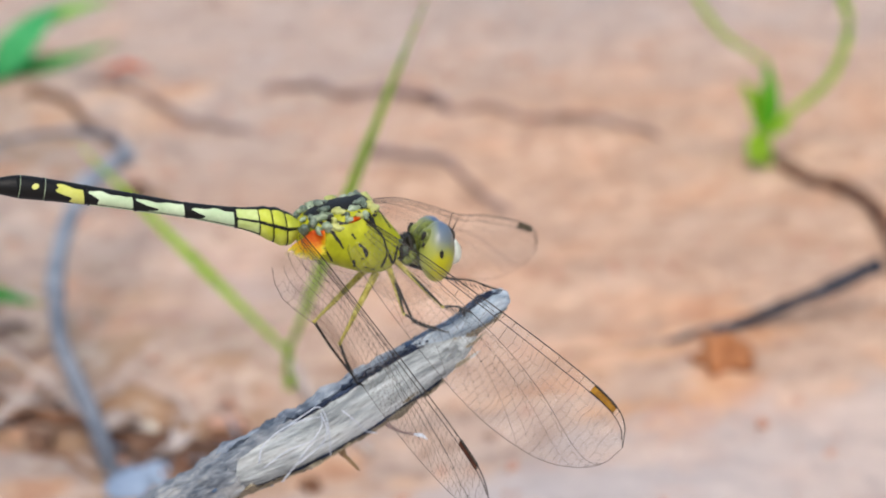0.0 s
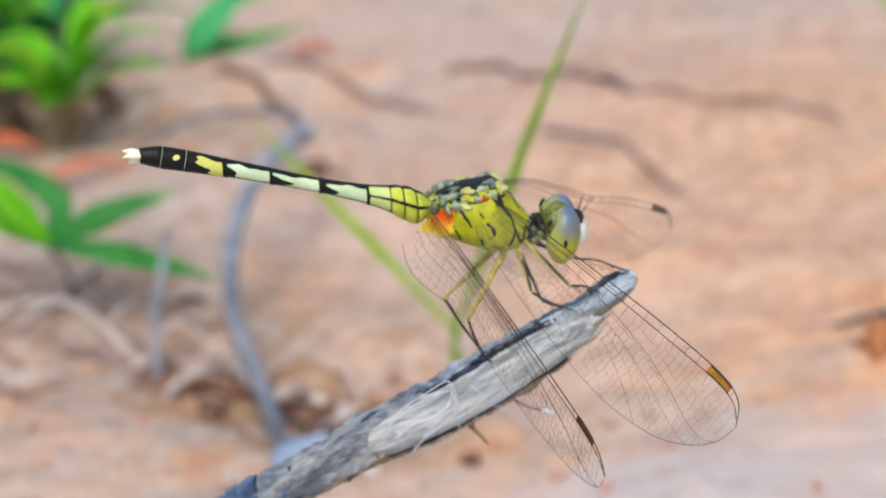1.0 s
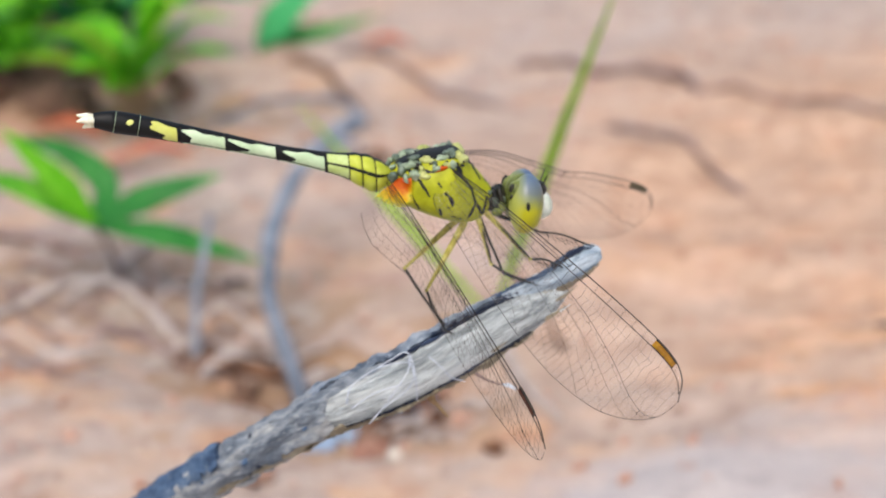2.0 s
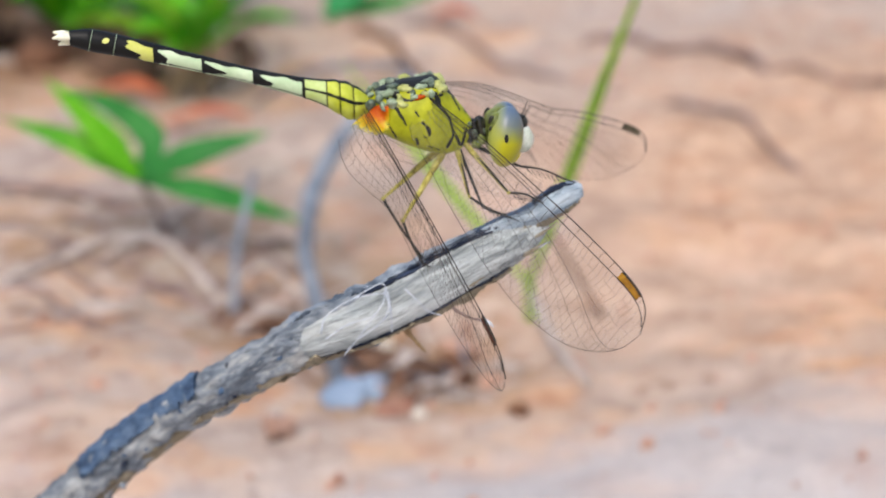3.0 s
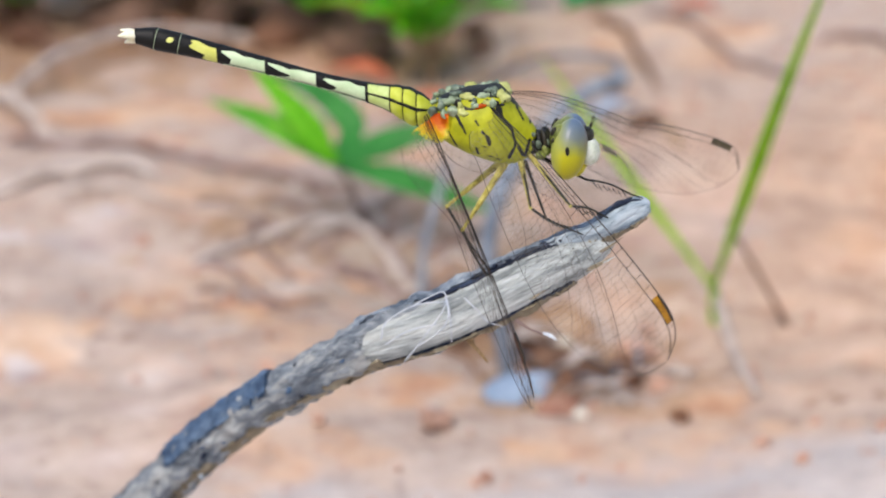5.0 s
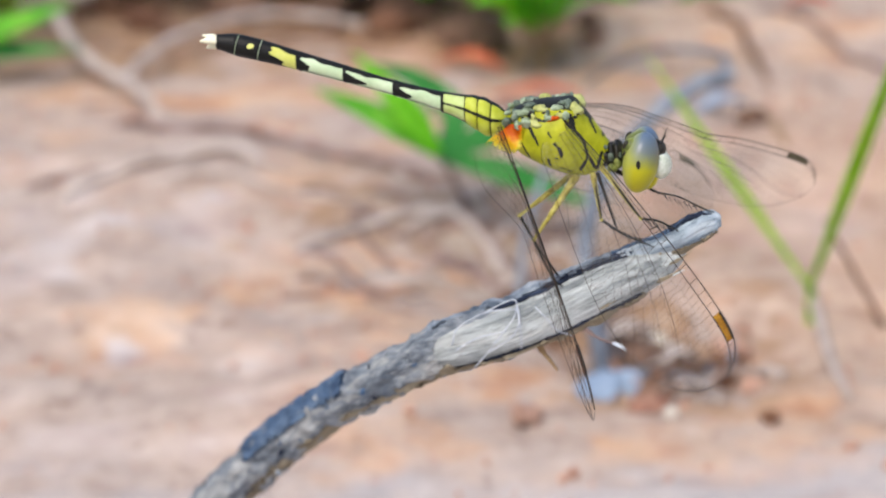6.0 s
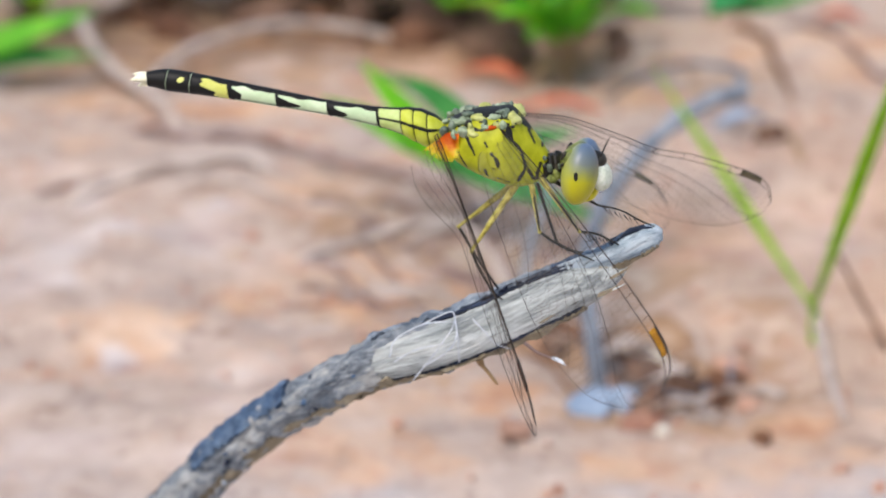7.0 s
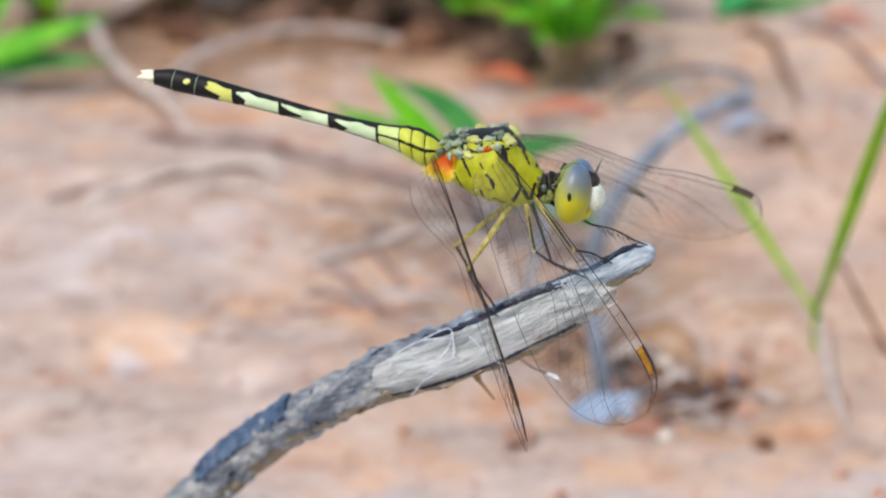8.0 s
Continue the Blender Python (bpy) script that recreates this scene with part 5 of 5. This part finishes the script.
# dry sticks, runners and roots on the sand
for pts, r0, r1, m, lab in (
        ([(-0.00, 24.65), (0.93, 23.83), (1.62, 21.97), (2.55, 21.44)], 0.06, 0.04, M_DRY, "thin grey-brown dry stick lying on sand"),
        ([(2.87, 23.18), (3.67, 22.92), (4.89, 22.05), (5.53, 20.80)], 0.05, 0.1, M_DRY, "long grey-brown dry stick lying on sand"),
        ([(3.73, 19.89), (4.39, 18.78), (4.75, 17.51), (5.20, 16.31)], 0.06, 0.05, M_DRY, "thin grey-brown dry stick lying on sand"),
        ([(5.53, 20.80), (6.17, 20.45), (7.27, 19.37), (8.28, 18.52)], 0.035, 0.05, M_DRY, "thin creeping root half in the sand"),
        ([(9.4, 17.1), (9.65, 15.0), (9.4, 13.2), (8.9, 12.0)], 0.09, 0.1, M_BROWN, "brown creeping runner on the sand"),
        ([(-0.87, 24.53), (-0.34, 23.89), (-0.05, 22.52), (0.25, 20.91)], 0.08, 0.05, M_BROWN, "forked brown dry root on the sand"),
        ([(-5.5, 12.6), (-5.0, 13.2), (-4.4, 13.75), (-3.76, 14.1), (-3.2, 13.5), (-2.7, 12.6)], 0.06, 0.07, M_ROOT, "weathered grey-brown root on the sand"),
        ([(-4.3, 13.6), (-3.7, 14.2), (-3.4, 14.8), (-3.1, 15.5)], 0.06, 0.05, M_ROOT, "weathered grey-brown root on the sand"),
        ([(-9.4, 18.0), (-7.9, 17.3), (-6.6, 16.8), (-5.4, 16.0), (-3.8, 15.0)], 0.08, 0.07, M_DRY, "long weathered root half buried in sand"),
        ([(-9.0, 14.1), (-8.2, 14.65), (-7.3, 14.95), (-6.3, 14.9)], 0.12, 0.07, M_ROOT, "thick pale root half buried in sand"),
        ([(-3.6, 14.3), (-3.0, 13.4), (-2.4, 12.7), (-1.9, 11.9)], 0.04, 0.05, M_DRY, "thin brown root on the sand"),
        ([(-2.7, 12.6), (-2.1, 11.6), (-1.3, 10.9), (-0.5, 10.7)], 0.09, 0.06, M_BROWN, "dark brown root on the sand")):
    stick("dry_stick", on(pts, max(r0, r1) * 0.7 + 0.03), r0, r1, m, lab, "stick", 30, 0.3, "sticks on the sand")
stick("pale_root", [(-11.7, 23.4, 0.2), (-11.5, 22.4, 0.45), (-10.75, 20.8, 0.42), (-10.0, 19.7, 0.35), (-9.2, 18.9, 0.25), (-8.6, 18.3, height(-8.6, 18.3))], 0.1, 0.09, M_ROOT, "looping pale dead root above the sand", "root", 30)
stick("pale_root", [(-9.5, 19.2, 0.25), (-9.35, 20.2, 0.4), (-9.1, 21.3, 0.42), (-8.3, 22.6, 0.4), (-7.4, 23.2, 0.25), (-6.4, 23.5, height(-6.4, 23.5))], 0.09, 0.07, M_ROOT, "looping pale dead root above the sand", "root", 30)
stick("charred_stick", [(5.3, 10.85, height(5.3, 10.85)), (5.9, 10.9, 0.12), (6.7, 10.9, 0.27), (7.5, 10.9, 0.5), (8.1, 10.9, 0.7)], 0.05, 0.1, M_CHAR, "charred dark grey stick propped on the sand", "stick", 30, 0.3)
weed((-13.3, 20.1, 0.3), [([(-12.24, 20.0, 0.62), (-11.28, 20.0, 0.96), (-10.4, 20.0, 1.28)], 0.5, M_LEAF), ([(-12.2, 20.0, 0.42), (-11.4, 20.0, 0.5), (-10.35, 20.0, 0.52)], 0.42, M_LEAF2), ([(-12.6, 20.4, 1.0), (-12.0, 20.8, 1.9)], 0.5, M_LEAF)], M_LEAF, "green weed with long flat blades")


def lump(name, at, r, mat, label, category, rough=0.35, freq=1.6, group=""):
    bm = bmesh.new()
    x, y = at
    ball(bm, (x, y, height(x, y) + r[2] * 0.45), r, (0, 0, 37 * x), rough, freq, 20)
    return tagged(part(name, bm, mat), label, category, group)


lump("clay_clod", (5.45, 9.55), (0.3, 0.28, 0.22), M_ORANGE, "orange-brown lump of dry clay", "clod", 0.9, 5.0)
lump("soil_crumb", (-2.1, 7.95), (0.2, 0.14, 0.13), M_PEB, "rough pinkish brown crumb of earth on the sand", "crumb", 0.8, 7.0)
lump("pebble", (-2.14, 8.2), (0.12, 0.1, 0.1), M_ROOT, "pale grey pebble on the sand", "pebble", 0.5, 6.0)
lump("soil_clod", (-0.55, 9.5), (0.3, 0.25, 0.2), M_SOIL, "dark brown clod of soil", "clod", 0.9, 5.0)
lump("soil_clod", (-0.9, 10.4), (0.35, 0.3, 0.2), M_SOIL, "dark brown clod of soil", "clod", 0.9, 5.0)
lump("soil_clod", (-2.6, 12.4), (0.6, 0.4, 0.12), M_SOIL, "dark brown clod of soil", "clod")
lump("soil_clod", (-2.0, 12.0), (0.4, 0.3, 0.12), M_SOIL, "dark brown clod of soil", "clod")
for k, (x, y, a, b) in enumerate([(-4.6, 22.9, 0.6, 0.3), (-5.6, 24.4, 1.0, 0.4), (-7.2, 25.0, 0.9, 0.35), (-8.8, 25.2, 1.0, 0.4)]):
    lump("soil_clod", (x, y), (a, 0.5, b), M_SOIL, "dark brown clod of soil under grass", "clod", 0.5, 2.2)
rng = random.Random(21)
for k in range(30):
    x, y = -0.6 + rng.gauss(0, 0.6), 9.8 + rng.gauss(0, 0.65)
    r = rng.uniform(0.05, 0.14)
    lump("soil_crumb", (x, y), (r * 1.3, r, r * 0.8), rng.choice([M_SOIL, M_BROWN, M_ROOT, M_CLOD]), "small brown crumb of soil and litter", "crumb", 1.1, 9.0, "crumbs round the stalk")
for k in range(22):
    x, y = -0.65 + rng.gauss(0, 0.55), 9.9 + rng.gauss(0, 0.6)
    a, n = rng.uniform(0, 3.1), rng.uniform(0.3, 0.7)
    stick("dry_stick", [sit(x - n * math.cos(a), y - n * math.sin(a), -0.03), sit(x, y, 0.2), sit(x + n * math.cos(a), y + n * math.sin(a), 0.08)], 0.032, 0.018, rng.choice([M_ROOT, M_BROWN, M_STALKDARK]), "short brown rootlet arching over soil", "stick", 14, 0.3, "rootlets")
for k in range(40):
    x, y = rng.uniform(-12, -2.5), rng.uniform(23.0, 28.0)
    r = rng.uniform(0.12, 0.35)
    lump("soil_crumb", (x, y), (r * 1.5, r, r * 0.8), rng.choice([M_SOIL, M_SOIL, M_BROWN]), "brown crumb of soil under the grass", "crumb", 0.5, 4.0, "crumbs under the grass")
for k in range(44):
    if k < 8:
        x, y, a, n = rng.uniform(-10.5, -2.2), rng.uniform(12.2, 19.0), rng.uniform(-0.5, 0.6), rng.uniform(0.7, 1.8)
    elif k < 34:
        x, y, a, n = rng.uniform(-5.0, -1.6), rng.uniform(11.4, 14.2), rng.uniform(-0.8, 0.9), rng.uniform(0.4, 1.1)
    else:
        x, y, a, n = rng.uniform(-11, -3.0), rng.uniform(22.5, 26.5), rng.uniform(-0.9, 0.9), rng.uniform(0.8, 1.8)
    c, q = math.cos(a) * n, math.sin(a) * n
    r = rng.uniform(0.025, 0.06)
    stick("dry_stick", on([(x - c, y - q), (x - c * 0.4, y - q * 0.4 + 0.25), (x + c * 0.3, y + q * 0.3 - 0.1), (x + c, y + q)], r * 0.6), r, r * 0.6, M_BROWN if k >= 34 else (M_ROOT if k % 2 else M_DRY), "thin weathered rootlet on the sand", "stick", 16, 0.3, "rootlets")


def scrap(name, at, size, mat, label, category, turn=0.0, lift=0.15):
    """A curled flake of dead leaf."""
    bm = bmesh.new()
    x, y = at
    z = height(x, y) + 0.04
    c, s = math.cos(turn), math.sin(turn)
    a, b = size
    ribbon(bm, [(x - c * a, y - s * a, z + lift * 0.3), (x, y, z + lift), (x + c * a, y + s * a, z)], b * 2, 0.4, 0.025, 14, (0, 0, 1), 0.45)
    return tagged(part(name, bm, mat), label, category)


lump("pebble", (-0.63, 8.45), (0.09, 0.08, 0.07), M_CREAMPEB, "small cream-white pebble on the sand", "pebble", 0.4, 6.0)


def flake(at, r, turn, mat, label):
    """A thick curled flake of dead leaf, propped up on the soil."""
    bm = bmesh.new()
    x, y = at
    ball(bm, (x, y, height(x, y) + r[1] * 0.5), r, turn, 0.35, 4.0, 24)
    return tagged(part("leaf_scrap", bm, mat), label, "dead leaf")


flake((-1.4, 8.75), (0.27, 0.18, 0.05), (34, 0, 12), M_CHIP, "pale blue-grey flake of dead leaf")
flake((-0.94, 10.97), (0.2, 0.12, 0.05), (30, 0, -15), M_CREAMPEB, "pale cream flake of dead leaf")
flake((-0.87, 8.65), (0.26, 0.16, 0.05), (30, 0, 30), M_RUST, "rust-brown flake of dead leaf")
flake((-1.12, 8.95), (0.18, 0.17, 0.05), (46, 0, -20), M_CHIP, "pale blue-grey flake of dead leaf")
scrap("leaf_scrap", (-3.1, 19.5), (0.7, 0.2), M_RED, "reddish dead leaf on the sand", "dead leaf", 0.1)
scrap("leaf_scrap", (-4.4, 21.2), (0.6, 0.25), M_RED, "reddish dead leaf on the sand", "dead leaf", -0.3)
scrap("leaf_scrap", (0.95, 24.7), (0.4, 0.18), M_RED, "reddish dead leaf on the sand", "dead leaf", -0.1)
scrap("leaf_scrap", (-0.35, 18.9), (0.45, 0.22), M_CHIP, "pale blue-grey scrap of dead leaf", "dead leaf", 0.5)
lump("soil_crumb", (0.1, 18.3), (0.3, 0.2, 0.2), M_SOIL, "dark brown crumb of soil", "crumb")
stick("dry_straw", on([(0.2, 18.9), (0.35, 18.0), (0.55, 17.0)], 0.03), 0.05, 0.04, M_THORN, "short yellowish straw on the sand", "straw", 10)
scrap("leaf_scrap", (-0.75, 9.1), (0.2, 0.12), M_BROWN, "small brown scrap of dead leaf", "dead leaf", 0.8)
for k, (x, y, a) in enumerate([(-1.2, 10.9, 0.4), (-0.6, 10.2, 1.2), (-1.7, 11.4, 2.0), (-2.2, 11.5, 0.2), (-0.7, 9.9, -0.5)]):
    scrap("leaf_scrap", (x, y), (0.4, 0.14), M_ROOT, "curled brown scrap of dead leaf", "dead leaf", a, 0.25)


def grit():
    """Loose crumbs of sand and clay over the clearing."""
    rng = random.Random(9)
    bm = bmesh.new()
    for k in range(900):
        x, y = rng.uniform(-11, 10), rng.uniform(5.5, 27)
        r = 0.02 + 0.07 * rng.random() ** 3
        m = pose(*sit(x, y, r * 0.3), rng.uniform(0, 90), rng.uniform(0, 90), rng.uniform(0, 360)) @ Matrix.Diagonal((r * 1.3, r, r * 0.7, 1))
        bmesh.ops.create_icosphere(bm, subdivisions=1, radius=1.0, matrix=m)
    ob = part("sand_crumbs", bm, M_CLOD, smooth=False)
    tagged(ob, "scattered small crumbs of pinkish sand and clay", "crumbs", kind="stuff")


grit()


def motions():
    def home(ob):
        return ob.location.copy()

    def keyed(ob, rows):
        h = home(ob)
        walk(ob, [(t, pose(*h, *a)) for t, *a in rows])

    keyed(FLY["head"], [(0.0, 0, 0, 0), (0.75, 0, 0, 0), (0.9, 16, 0, -4), (1.0, 14, 0, -4), (1.15, 0, 0, 0), (3.5, 0, 0, 0), (7.0, 0, 0, 0), (7.1, 6, -24, -10), (7.2, 0, -3, 0), (7.3, 0, 0, 0), (8.0, 0, 0, 0)])
    keyed(FLY["near_fore"], [(0.0, 0, 0, 0), (3.5, 0, 0, 0), (6.5, 0, 0, 0), (6.6, 0.5, 0, 3.1), (7.0, 0.5, 0, 2.3), (7.3, 0.3, 0, 2.0), (8.0, 0.3, 0, 1.8)])
    keyed(FLY["near_hind"], [(0.0, 0, 0, 0), (3.5, 0, 0, 0), (6.5, 0, 0, 0), (6.6, 1.2, 0, 4.0), (7.0, 1.2, 0, 3.8), (7.3, 0.8, 0, 3.8), (8.0, 0.7, 0, 3.4)])
    for name in ("far_fore", "far_hind"):
        keyed(FLY[name], [(0.0, 0, 0, 0), (3.5, 0, 0, 0), (6.4, 0, 0, 0), (6.7, -0.9, 0, -0.5), (7.0, -0.9, 0, -0.5), (7.3, -0.3, 0, -0.2), (8.0, -0.3, 0, -0.2)])
    keyed(FLY["abdomen"], [(0.0, 0, -0.4, 0), (0.5, 0, -0.9, 0), (1.0, 0, 1.0, 0), (1.5, 0, 0.0, 0), (3.0, 0, 0.0, 0), (3.5, 0, 0.0, 0), (4.2, 0, -0.6, 0), (5.5, 0, 0.0, 0), (6.4, 0, 0.0, 0),
                           (6.55, 0, -2.5, 0), (6.7, 0, -8.2, 0), (6.9, 0, -7.6, 0), (7.0, 0, -6.8, 0), (7.15, 0, -2.2, 0), (7.3, 0, -0.3, 0), (7.5, 0, -1.3, 0), (8.0, 0, -1.8, 0)])


motions()
